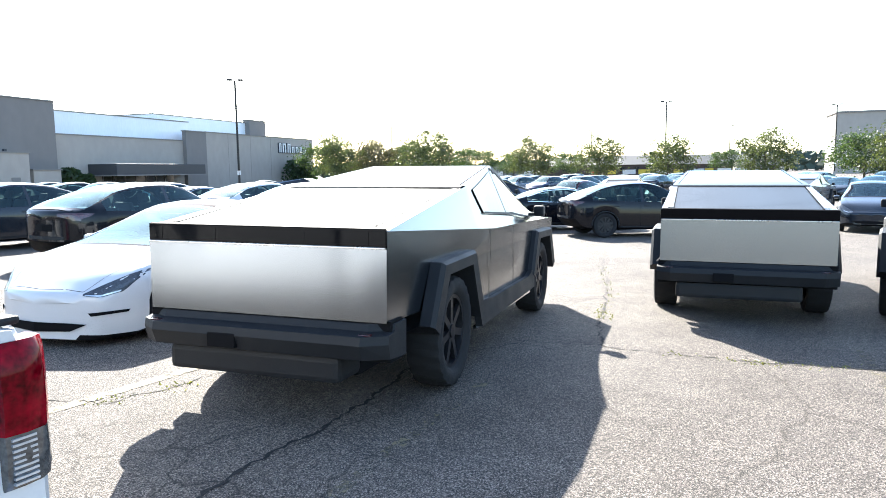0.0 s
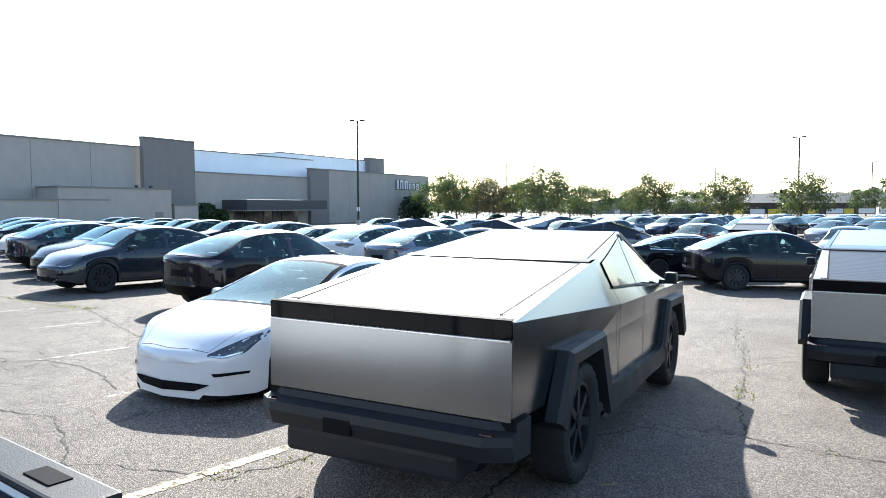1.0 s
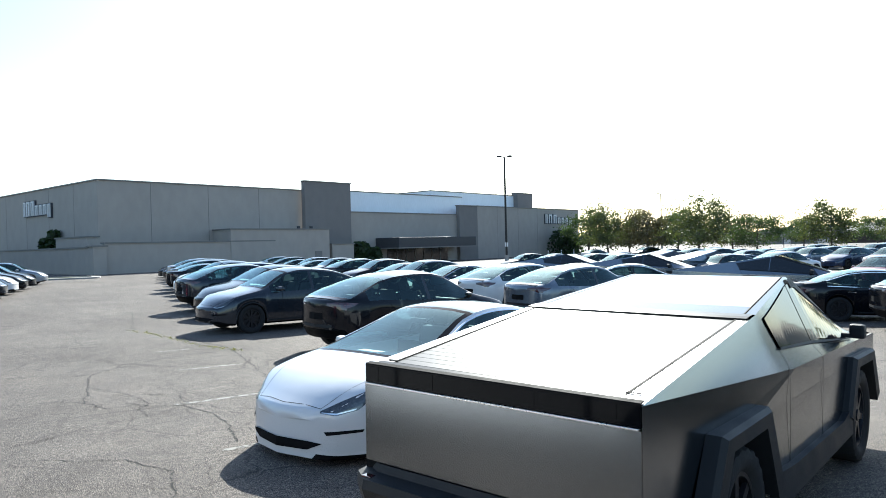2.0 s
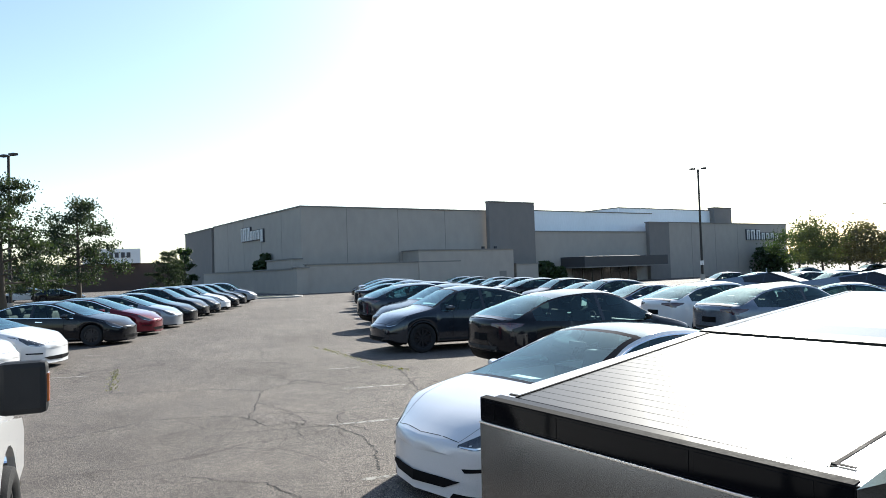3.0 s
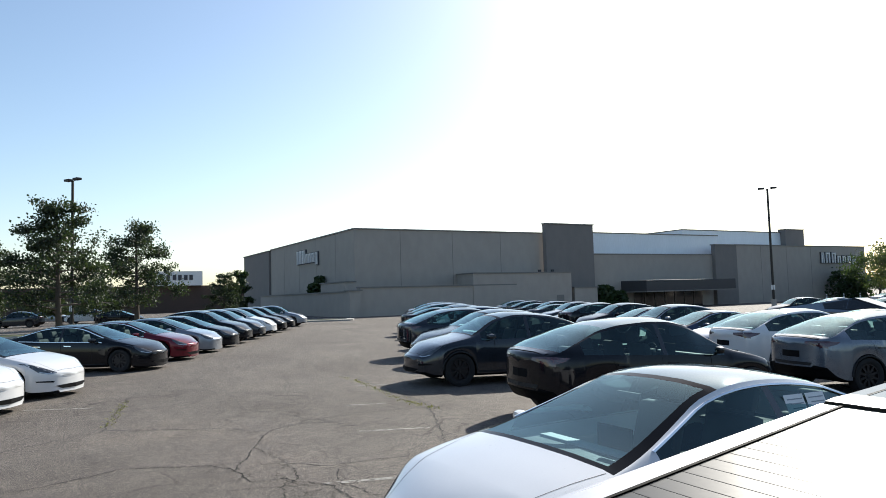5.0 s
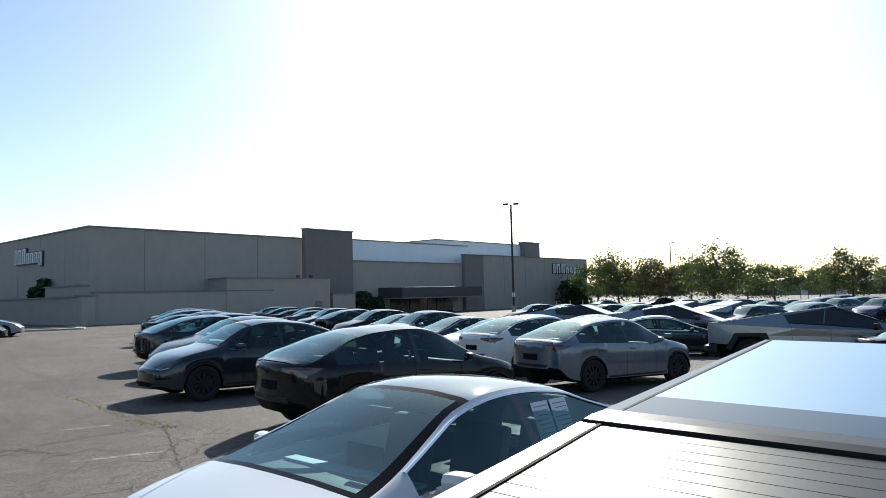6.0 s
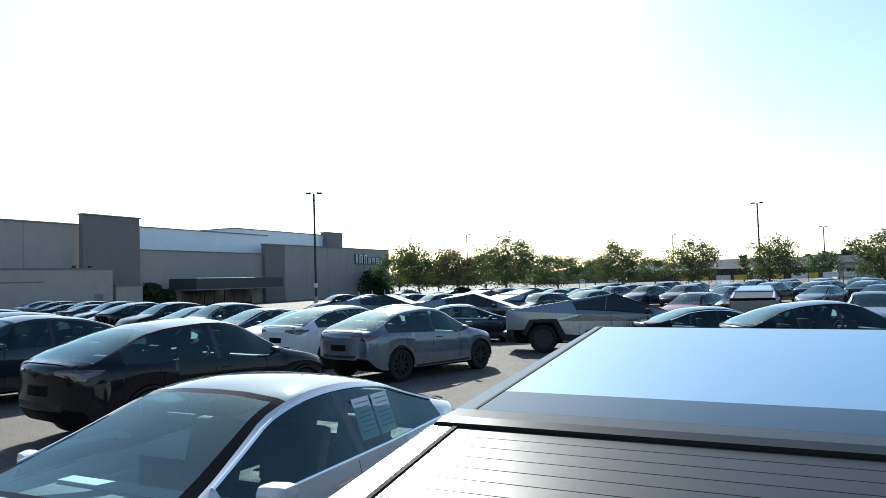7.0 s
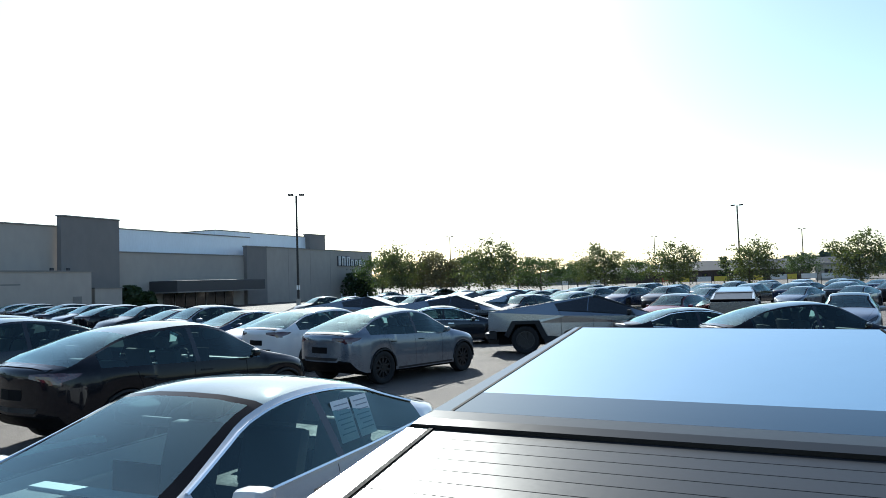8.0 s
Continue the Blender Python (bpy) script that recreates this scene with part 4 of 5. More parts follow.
def build_store():
    st = thing("department_store", "large windowless beige department store with grey towers and dark canopy", "store")
    B = -0.6
    wall_box("main_wall", -106.0, -72.0, 28.8, 55.4, B, 9.85, STUCCO, st)
    wall_box("tower", -71.6, -70.9, 54.9, 62.9, B, 11.0, STUCCO_DARK, st, "grey rendered corner tower")
    wall_box("lower_wall", -84.0, -71.6, 63.2, 87.4, B, 7.1, STUCCO, st)
    wall_box("upper_wall", -88.0, -74.5, 63.2, 92.0, 7.1, 10.35, METAL_PANEL, st, "pale blue-white metal clad upper wall", coping=True)
    wall_box("penthouse", -100.0, -78.0, 88.0, 118.0, 8.0, 11.6, METAL_PANEL, st, "pale metal clad roof house")
    wall_box("roof_tower", -78.4, -77.0, 113.0, 118.4, 8.0, 12.1, STUCCO_DARK, st)
    wall_box("pier", -71.65, -70.95, 87.0, 91.9, B, 8.6, STUCCO_DARK, st)
    wall_box("right_wing", -100.0, -71.2, 92.0, 126.9, B, 8.65, STUCCO, st)
    part("canopy", box(-71.6, -66.8, 68.2, 86.0, 1.95, 3.40, 0.05), CANOPY, st, "dark flat entrance canopy")
    part("canopy_edge", box(-71.6, -66.6, 68.0, 86.2, 1.80, 1.95), COPING, st)
    # dark door panels stand in for the shaded recess under the canopy
    for k in range(7):
        y = 70.5 + k * 2.0
        d = part("entrance_door", box(-71.62, -71.50, y, y + 1.86, B, 1.95), SMOKED, st)
        part("door_frame", box(-71.5, -71.46, y, y + 0.08, B, 1.95), COPING, d)
    # shallow joints and a wall lamp
    for y in (34.5, 41.5, 48.5):
        part("wall_joint", box(-72.0, -71.985, y, y + 0.06, 3.0, 9.8), COPING, st)
    for y in (98.0, 104.5, 111.0):
        part("wall_joint", box(-71.2, -71.185, y, y + 0.06, B, 8.6), COPING, st)
    for y in (52.0, 54.0):
        part("roof_vent", box(-69.0, -68.7, y, y + 0.3, 4.4, 5.0), CANOPY, st)
    for x in (-78, -85, -92, -99):
        part("wall_joint", box(x, x + 0.06, 28.785, 28.8, 3.0, 9.8), COPING, st)
    # yard wall and loading block
    wall_box("yard_wall", -104.0, -69.0, 26.6, 27.2, B, 2.75, STUCCO, st)
    wall_box("yard_pier", -69.2, -67.9, 26.5, 27.8, B, 2.85, STUCCO, st)
    wall_box("yard_wall", -68.9, -68.3, 27.8, 48.0, B, 3.15, STUCCO, st)
    wall_box("loading_block", -71.9, -68.2, 42.0, 56.6, B, 4.55, STUCCO, st)
    part("side_door", box(-68.2, -68.14, 54.2, 55.3, B, 1.8), COPING, st)
    wall_box("low_block", -71.5, -68.6, 57.4, 61.2, B, 2.6, STUCCO, st)
    wall_box("inner_block", -80.0, -72.0, 27.6, 28.8, B, 3.9, STUCCO, st)
    wall_box("far_wing", -122.0, -106.2, 28.5, 60.0, B, 9.7, STUCCO_DARK, st)
    sign_bars(st, (-71.2, 113.4, 5.85), "y", 1.75, 11.0, 0.35)
    sign_bars(st, (-92.2, 28.8, 6.9), "x", 1.75, 9.2, 0.35)
    return st


build_store()


def build_far_store():
    st = thing("far_store", "distant brown brick store with a white sign block", "store")
    part("wall", box(-210, -160, -60, 64, -0.5, 5.9), BRICK_FAR, st)
    sign = part("sign_block", box(-160.2, -158, 17.2, 28.1, 5.9, 9.0), SIGN_WHITE, st, "white rooftop sign block")
    for k, y in enumerate((19.6, 21.0, 22.3, 23.4, 24.6, 25.7)):
        part("sign_shape", box(-158.0, -157.9, y - 0.36, y + 0.36, 7.1, 8.2 if k else 8.5), SIGN_DARK, sign)
    return st


build_far_store()


# ---- lamp posts ----
def lamp_post(height):
    p = thing("lamp_post", "tall dark parking lot lamp post with two flat heads", "lamp post", "lamp posts")
    part("base", revolve([(-0.3, 0.30), (0.75, 0.30), (0.78, 0.27), (0.78, 0.02)], 16, "z"), CONCRETE, p, "concrete base")
    part("pole", tube([(0, 0, 0.75), (0, 0, height)], [0.16, 0.13], 8), POLE, p)
    part("arm", box(-0.85, 0.85, -0.03, 0.03, height - 0.05, height), POLE, p)
    for s in (-1, 1):
        part("lamp_head", box(s * 0.35, s * 1.10, -0.26, 0.26, height - 0.02, height + 0.20, 0.03), POLE, p)
    part("notice", box(-0.22, 0.22, -0.14, -0.12, 2.0, 2.6), SIGN_WHITE, p, "small white notice")
    return p


post = lamp_post(14.8)
post.matrix_world = Matrix.Translation((-55.5, 78.5, -0.33)) @ pose(0, 0, 0, 0, 0, 35)
for x, y, r, k in ((-0.9, 142.0, 0, 1.01), (-74.0, 0.9, 30, 0.975), (-75.0, 178.0, 20, 1.0), (33.0, 165.0, 0, 1.0), (16.0, 235.0, 0, 1.0), (-27.0, 236.0, 0, 1.0)):
    copy_thing(post, Matrix.Translation((x, y, -0.33)) @ pose(0, 0, 0, 0, 0, r) @ Matrix.Scale(k, 4))


# ---- bollards before the store ----
def bollard():
    b = thing("bollard", "short pale steel bollard before the store wall", "bollard", "store bollards")
    part("post", revolve([(-0.3, 0.10), (1.0, 0.10), (1.06, 0.07), (1.08, 0.005)], 10, "z"), SIGN_WHITE, b, smooth=40)
    part("collar", revolve([(0.72, 0.108), (0.86, 0.108)], 10, "z"), SIGN_DARK, b)
    return b


first_bollard = bollard()
first_bollard.matrix_world = Matrix.Translation((-64.5, 104.0, -0.42))
for y in (108.5, 113.0, 117.5, 122.0):
    copy_thing(first_bollard, Matrix.Translation((-64.5, y, -0.42)))


# ---- trees ----
def tree(name, label, height, spread, leaf, seed, leaves=2600, size=0.30, trunk=0.30, airy=0.5):
    rnd = random.Random(seed)
    t = thing(name, label, "tree", "trees")
    bm = bmesh.new()
    cone = 0.75 if trunk > 0.175 and height > 9 else 0.0
    h0 = height * trunk
    top = Vector((rnd.uniform(-0.3, 0.3), rnd.uniform(-0.3, 0.3), height * 0.88))
    mids = [Vector((0, 0, -0.3)), Vector((0.03, 0, h0 * 0.6)), Vector((top.x * 0.3, top.y * 0.3, h0)), Vector((top.x * 0.6, top.y * 0.7, height * 0.6)), top]
    r0 = height * 0.022
    tube(mids, [r0 * 1.25, r0, r0 * 0.85, r0 * 0.45, r0 * 0.12], 8, bm)
    tips = [top]
    limbs = 24 if cone else 13
    for k in range(limbs):
        f = k / (limbs - 1)
        base = mids[2].lerp(top, f * (0.92 if cone else 0.85))
        a = k * 2.4 + rnd.uniform(-0.4, 0.4)
        reach = spread * (0.55 + 0.45 * math.sin(math.pi * (0.18 + 0.72 * f))) * rnd.uniform(0.75, 1.12) * (1 + cone * (0.45 - f))
        rise = height * (rnd.uniform(-0.01, 0.09) if cone else rnd.uniform(0.07, 0.20))
        end = base + Vector((math.cos(a) * reach, math.sin(a) * reach, rise))
        mid = base.lerp(end, 0.5) + Vector((0, 0, rise * 0.15))
        tube([base, mid, end], [r0 * 0.42 * (1 - f * 0.6), r0 * 0.26 * (1 - f * 0.6), r0 * 0.06], 5, bm)
        tips += [end, mid.lerp(end, 0.5), mid]
        for q in range(3):
            b = mid.lerp(end, rnd.uniform(0.0, 0.8))
            e = b + Vector((rnd.uniform(-1, 1), rnd.uniform(-1, 1), rnd.uniform(-0.1, 0.9))) * spread * 0.36
            tube([b, e], [r0 * 0.14, r0 * 0.04], 4, bm)
            tips += [e, b.lerp(e, 0.6)]
    part("trunk", bm, BARK, t, smooth=60)
    verts, faces = [], []
    clumps = [(tip, rnd.uniform(0.5, 1.15)) for tip in tips if rnd.random() > airy * 0.25]
    for k in range(leaves):
        c, w = clumps[rnd.randrange(len(clumps))]
        g = spread * (0.19 if not cone else 0.105) * w
        p = c + Vector((rnd.gauss(0, g), rnd.gauss(0, g), rnd.gauss(0, g * 0.75)))
        if p.z < h0 * 0.75:
            p.z = h0 * 0.75 + rnd.random() * 0.4
        u = Vector((rnd.gauss(0, 1), rnd.gauss(0, 1), rnd.gauss(0, 0.6))).normalized()
        v = u.orthogonal().normalized()
        v = (Matrix.Rotation(rnd.uniform(0, 6.28), 3, u) @ v)
        s = size * rnd.uniform(0.55, 1.3)
        i = len(verts)
        side = u.cross(v) * s * 0.36
        verts += [p - v * s * 0.5, p + side, p + v * s * 0.55 + u * s * 0.12, p - side]
        faces.append((i, i + 1, i + 2, i + 3))
    me = bpy.data.meshes.new("crown")
    me.from_pydata([tuple(v) for v in verts], [], faces)
    me.materials.append(leaf)
    crown = new("crown", me)
    crown.parent = t
    return t


TREES = [tree("broadleaf_tree", "green broadleaf tree with a loose open crown", 7.8, 4.1, LEAF, 3, 5200, 0.30, 0.16),
         tree("broadleaf_tree", "olive-green broadleaf tree in early autumn", 7.6, 4.0, LEAF_OLIVE, 7, 5200, 0.30, 0.17),
         tree("broadleaf_tree", "browning broadleaf tree at the lot's edge", 7.2, 3.9, LEAF_BROWN, 11, 5000, 0.30, 0.15),
         tree("broadleaf_tree", "tall young green tree on a parking island", 10.0, 3.4, LEAF_DARKER, 19, 15000, 0.18, 0.185),
         tree("conifer", "dark narrow evergreen tree", 6.5, 1.0, LEAF_DARK, 23, 3000, 0.30, 0.05, 0.0)]
TREE_SPOTS = [
    (1, -27.0, 104, 0.95), (2, -23.9, 106, 0.98), (1, -20.0, 98, 1.06), (0, -21.6, 112, 0.9), (0, -15.8, 104, 0.88), (2, -17.6, 118, 0.9), (1, -10.8, 100, 1.0), (1, -5.6, 102, 0.98),
    (1, -0.2, 100, 0.95), (1, 7.0, 96, 0.98), (0, 13.6, 90, 0.98), (1, 16.5, 84, 1.0), (0, 19.0, 90, 1.1), (0, -28.6, 132, 1.15), (0, -12.8, 150, 0.9), (0, -8.2, 160, 0.9), (4, -1.8, 170, 1.0), (0, 3.5, 180, 0.9), (2, -25.4, 150, 1.0),
    (3, -89.3, 54.5, 1.03), (3, -84.2, 74.0, 1.07), (3, -78.0, 82.0, 0.58), (3, -94.5, 60.0, 0.85), (3, -99.0, 57.0, 0.95), (0, -104.0, 62.0, 1.0), (4, -76.6, 92.0, 1.05), (4, -77.4, 95.0, 0.8), (3, -87.0, 88.0, 0.6), (3, -89.5, 95.0, 0.75)]
used = set()
for n, (k, b, d, s) in enumerate(TREE_SPOTS):
    a = radians(b)
    wide = 1.12 if b > -26.5 and d < 130 else 1.0
    if wide > 1:
        s *= 0.86 if b > -14 else 0.95
    m = Matrix.Translation((0.8 + d * math.sin(a), -1.0 + d * math.cos(a), -0.3)) @ pose(0, 0, 0, 0, 0, 67 * n) @ Matrix.Diagonal((s * wide, s * wide, s, 1))
    if k in used:
        copy_thing(TREES[k], m)
    else:
        used.add(k)
        TREES[k].matrix_world = m


def shrub(x, y, w, h, seed):
    rnd = random.Random(seed)
    bm = bmesh.new()
    for k in range(700):
        a, r = rnd.uniform(0, 6.28), math.sqrt(rnd.random())
        z = rnd.random() ** 0.8
        p = Vector((math.cos(a) * r * w * (1 - 0.5 * z * z), math.sin(a) * r * w * (1 - 0.5 * z * z), z * h))
        u = Vector((rnd.gauss(0, 1), rnd.gauss(0, 1), rnd.gauss(0, 1))).normalized() * 0.32
        v = u.orthogonal().normalized() * 0.2
        bm.faces.new([bm.verts.new(p + q) for q in (u, v, -u, -v)])
    ob = part("shrub", bm, LEAF_DARK)
    ob.location = (x, y, -0.4)
    return tagged(ob, "dark dense shrub against the store wall", "shrub", "shrubs")


for i, (x, y, w, h) in enumerate(((-69.0, 116.5, 3.4, 4.8), (-69.0, 119.8, 2.6, 3.8), (-69.6, 63.4, 1.8, 3.2), (-69.2, 65.6, 1.3, 2.4), (-81.5, 28.0, 1.1, 5.2), (-84.0, 28.0, 1.0, 4.4), (-70.0, 57.0, 1.1, 2.4))):
    shrub(x, y, w, h, 40 + i)


# ---- distance ----
def far_belt():
    """The woods on the horizon: a long uneven bank of leaf clumps."""
    rnd = random.Random(5)
    verts, faces = [], []
    for k in range(9000):
        b = radians(rnd.uniform(-110, 95))
        d = rnd.uniform(300, 420)
        top = 5.5 + 3.5 * noise.noise(Vector((b * 9.0, 0, 0))) + 2.0 * noise.noise(Vector((b * 40.0, 3, 0)))
        if b > radians(2):
            top += 4.0 * min(1.0, (math.degrees(b) - 2) / 8)
        p = Vector((d * math.sin(b), d * math.cos(b), rnd.random() ** 0.7 * top))
        u = Vector((rnd.gauss(0, 1), rnd.gauss(0, 1), rnd.gauss(0, 1))).normalized() * 2.2
        v = u.orthogonal().normalized() * 1.8
        i = len(verts)
        verts += [tuple(p + q) for q in (u, v, -u, -v)]
        faces.append((i, i + 1, i + 2, i + 3))
    me = bpy.data.meshes.new("far_woods")
    me.from_pydata(verts, [], faces)
    me.materials.append(FAR_GREEN)
    return tagged(new("far_woods", me), "hazy dark belt of distant woods", "woods", kind="stuff")


far_belt()


def far_house(name, label, x, y, w, d, h, wall, roof, gable):
    t = thing(name, label, "building", "far buildings")
    part("wall", box(-w / 2, w / 2, -d / 2, d / 2, -0.5, h), wall, t)
    if gable:
        bm = bmesh.new()
        a = [bm.verts.new(p) for p in ((-w / 2 - 0.5, -d / 2 - 0.5, h), (w / 2 + 0.5, -d / 2 - 0.5, h), (w / 2 + 0.5, d / 2 + 0.5, h), (-w / 2 - 0.5, d / 2 + 0.5, h), (-w / 2 + 2, 0, h + gable), (w / 2 - 2, 0, h + gable))]
        for f in ((0, 1, 5, 4), (2, 3, 4, 5), (1, 2, 5), (3, 0, 4), (0, 3, 2, 1)):
            bm.faces.new([a[i] for i in f])
        part("roof", bm, roof, t)
    else:
        part("roof", box(-w / 2 - 0.3, w / 2 + 0.3, -d / 2 - 0.3, d / 2 + 0.3, h, h + 0.4), roof, t)
    n = max(2, int(w / 4))
    for k in range(n):
        xx = -w / 2 + (k + 0.5) * w / n
        part("window", box(xx - 0.8, xx + 0.8, -d / 2 - 0.06, -d / 2 + 0.02, 1.0, 2.4), SMOKED, t)
    t.location = (x, y, -0.3)
    return t


for name, label, b, d, w, h, wl, rf, g in (("far_house", "distant low house with a dark pitched roof", -2.5, 235, 26, 3.2, BRICK_FAR, CANOPY, 3.0), ("far_house", "distant low house with a dark pitched roof", 1.0, 230, 22, 3.0, BRICK_FAR, CANOPY, 3.0),
                                        ("far_house", "distant low house with a dark pitched roof", -6.5, 240, 30, 3.2, BRICK_FAR, CANOPY, 2.6), ("far_house", "distant low house with a dark pitched roof", 4.0, 245, 24, 3.2, BRICK_FAR, CANOPY, 3.0),
                                        ("far_shed", "distant pale flat-roofed shed", 5.8, 195, 11, 3.4, STUCCO, COPING, 0), ("far_block", "distant beige office block", 14.0, 210, 26, 15.0, STUCCO, COPING, 0), ("far_house", "distant long pale low building", -13.0, 250, 40, 3.6, STUCCO_DARK, COPING, 0)):
    a = radians(b)
    far_house(name, label, 0.8 + d * math.sin(a), -1 + d * math.cos(a), w, 14, h, wl, rf, g)


# ---- cars on the lot ----
truck = steel_truck("angular brushed stainless steel electric pickup with closed bed cover")
truck.matrix_world = on_ground(0, 2.75, 0) @ Matrix.Translation((0, -2.75, 0))
TRUCK_C = 2.75


def another_truck(x, y, bearing):
    ob = copy_thing(truck, on_ground(x, y, bearing) @ Matrix.Translation((0, -TRUCK_C, 0)))
    if y > 15:
        for o in [o for o in ob.children_recursive if o.name.startswith("slat")]:
            bpy.data.objects.remove(o)
    return ob


COLOUR_WORDS = {"white": "white", "black": "black", "grey": "dark grey", "blue": "deep blue", "silver": "silver", "gunmetal": "grey-blue", "red": "deep red"}
sedan = lofted_car(SEDAN, "sedan", "white four-door electric sedan with a dark glass roof", PAINTS["white"])
crossover = lofted_car(CROSS, "crossover", "black electric crossover with tinted glass", PAINTS["black"])
far_sedan = lofted_car(SEDAN, "sedan", "white parked electric sedan with tinted glass", PAINTS["white"], near=False)
far_crossover = lofted_car(CROSS, "crossover", "black parked electric crossover with tinted glass", PAINTS["black"], near=False)
far_sedan.matrix_world = on_ground(-43.0, 82.0, 26)
far_crossover.matrix_world = on_ground(-38.0, 86.0, 206)
sedan.matrix_world = on_ground(-3.33, 3.46, 180, -0.05)


def parked(kind, colour, x, y, bearing):
    near = math.hypot(x + 4, y - 8) < 24
    src = (sedan if near else far_sedan) if kind == "s" else (crossover if near else far_crossover)
    ob = copy_thing(src, on_ground(x, y, bearing))
    ob["label"] = f"{COLOUR_WORDS[colour]} parked electric {'sedan' if kind == 's' else 'crossover'} with tinted glass"
    for o in ob.children_recursive:
        if o.data and o.data.materials and o.data.materials[0] in (PAINTS["white"], PAINTS["black"]):
            o.material_slots[0].link = "OBJECT"
            o.material_slots[0].material = PAINTS[colour]
    return ob


# the steel pickups beside and beyond
for x, y, b in ((3.42, 7.25, 1.0), (6.38, 7.0, 14.0), (-4.85, 21.9, 78.0), (-12.2, 28.5, 80.0), (-17.5, 30.0, 80.0), (-13.5, 40.0, 20.0), (-17.0, 42.0, 20.0), (-0.4, 36.0, 2.0), (8.0, 33.0, 20.0)):
    another_truck(x, y, b)

# the near cars of this row
crossover.matrix_world = on_ground(-8.15, 8.15, 8)
parked("c", "grey", -13.3, 8.65, 189)
row_colours = ["black", "grey", "blue", "silver", "white", "black", "grey", "black", "blue", "white", "black", "grey", "black", "silver", "grey", "black"]
rnd = random.Random(12)
for k in range(13):
    u = 3.25 * (k + 1)
    b = 189 if k not in (1, 5, 6, 9) else 9
    parked("c" if rnd.random() < 0.55 else "s", row_colours[k], -13.75 + ALONG[0] * u, 9.0 + ALONG[1] * u + rnd.uniform(-0.3, 0.3), b + rnd.uniform(-2, 2))
# the row behind it
parked("c", "gunmetal", -7.75, 14.9, 15)
parked("c", "white", -10.75, 16.5, 14)
for k in range(14):
    u = 3.25 * (k + 1)
    parked("c" if rnd.random() < 0.5 else "s", row_colours[(k * 5 + 3) % 16], -10.7 + ALONG[0] * u, 16.8 + ALONG[1] * u, (15 if rnd.random() < 0.4 else 195) + rnd.uniform(-2, 2))
# next to the crossing aisle
parked("s", "grey", -10.3, 24.5, 60)
parked("s", "white", -13.0, 24.8, 60)
parked("c", "black", 1.4, 18.0, 62)
parked("s", "black", -1.05, 20.1, 62)
parked("c", "grey", 8.7, 23.0, 192)
parked("c", "red", -2.9, 33.5, 200)
parked("c", "silver", 3.6, 29.5, 188)
# far rows
for row, (v0, u0, u1) in enumerate(((30, -28, 48), (36, -34, 52), (47, -40, 52), (53, -44, 52), (64, -50, 46), (70, -54, 44))):
    u = u0
    while u < u1:
        u += 3.3 if rnd.random() < 0.9 else 6.6
        x, y = ALONG[0] * u + ACROSS[0] * v0, ALONG[1] * u + ACROSS[1] * v0
        if row < 2 and -16 < u < 28 and rnd.random() < 0.35:
            continue
        b = (26 if row % 2 else 206) + rnd.uniform(-3, 3)
        if abs(x + 0.4) < 4 and abs(y - 36) < 5 or abs(x + 2.9) < 4 and abs(y - 33.5) < 5 or abs(x - 8) < 5 and abs(y - 33) < 5 or abs(x - 3.6) < 4 and abs(y - 29.5) < 5:
            continue
        if y > 110 or x < -62:
            continue
        parked("c" if rnd.random() < 0.5 else "s", rnd.choice(["black", "black", "grey", "grey", "white", "gunmetal", "black", "blue"]), x, y, b)
# the row across the aisle
LEFT = [("s", "red", -4.9), ("s", "white", -2.0), ("s", "white", 0.6), ("s", "black", 6.4), ("s", "red", 9.7), ("s", "silver", 13.0), ("s", "black", 16.0), ("c", "black", 18.6), ("c", "grey", 21.9), ("c", "white", 25.2), ("c", "black", 28.6), ("c", "black", 32.0), ("c", "silver", 38.0)]
for kind, colour, u in LEFT:
    x, y = -16.75 + ALONG[0] * u, -0.65 + ALONG[1] * u
    parked(kind, colour, x - 2.3 * math.sin(radians(32)), y - 2.3 * math.cos(radians(32)), 32 + rnd.uniform(-2, 2))
for k in range(9):
    a = radians(-86 - k * 2.2)
    d = 82 + (k % 3) * 9
    parked("c" if k % 2 else "s", ("black", "white", "silver", "grey")[k % 4], d * math.sin(a), d * math.cos(a), 20 + 180 * (k % 2))


# banners and a van at the far edge of the lot
BANNERS = [mat("banner_white", (0.62, 0.62, 0.60), 0.6), mat("banner_yellow", (0.55, 0.42, 0.05), 0.6), mat("banner_red", (0.40, 0.03, 0.03), 0.6)]
for k, (b, d, w, c) in enumerate(((-3.2, 118, 2.2, 0), (-2.0, 118, 2.0, 1), (-0.6, 119, 2.2, 0), (0.6, 120, 1.6, 1), (2.0, 120, 2.4, 0), (2.9, 120, 1.4, 1), (4.0, 121, 2.2, 0), (-6.0, 122, 1.2, 2), (-13.8, 125, 1.1, 0), (-11.4, 124, 1.8, 0), (5.2, 121, 1.8, 0), (-4.6, 120, 1.5, 1))):
    a = radians(b)
    o = thing("lot_banner", "small coloured sales banner on two posts", "banner", "lot banners")
    part("cloth", box(-w / 2, w / 2, -0.03, 0.03, 1.2, 1.95), BANNERS[c], o)
    for s in (-1, 1):
        part("post", box(s * w / 2 - 0.04, s * w / 2 + 0.04, -0.04, 0.04, 0.0, 2.4), POLE, o)
    o.matrix_world = Matrix.Translation((0.5 + d * math.sin(a), d * math.cos(a), -0.42))


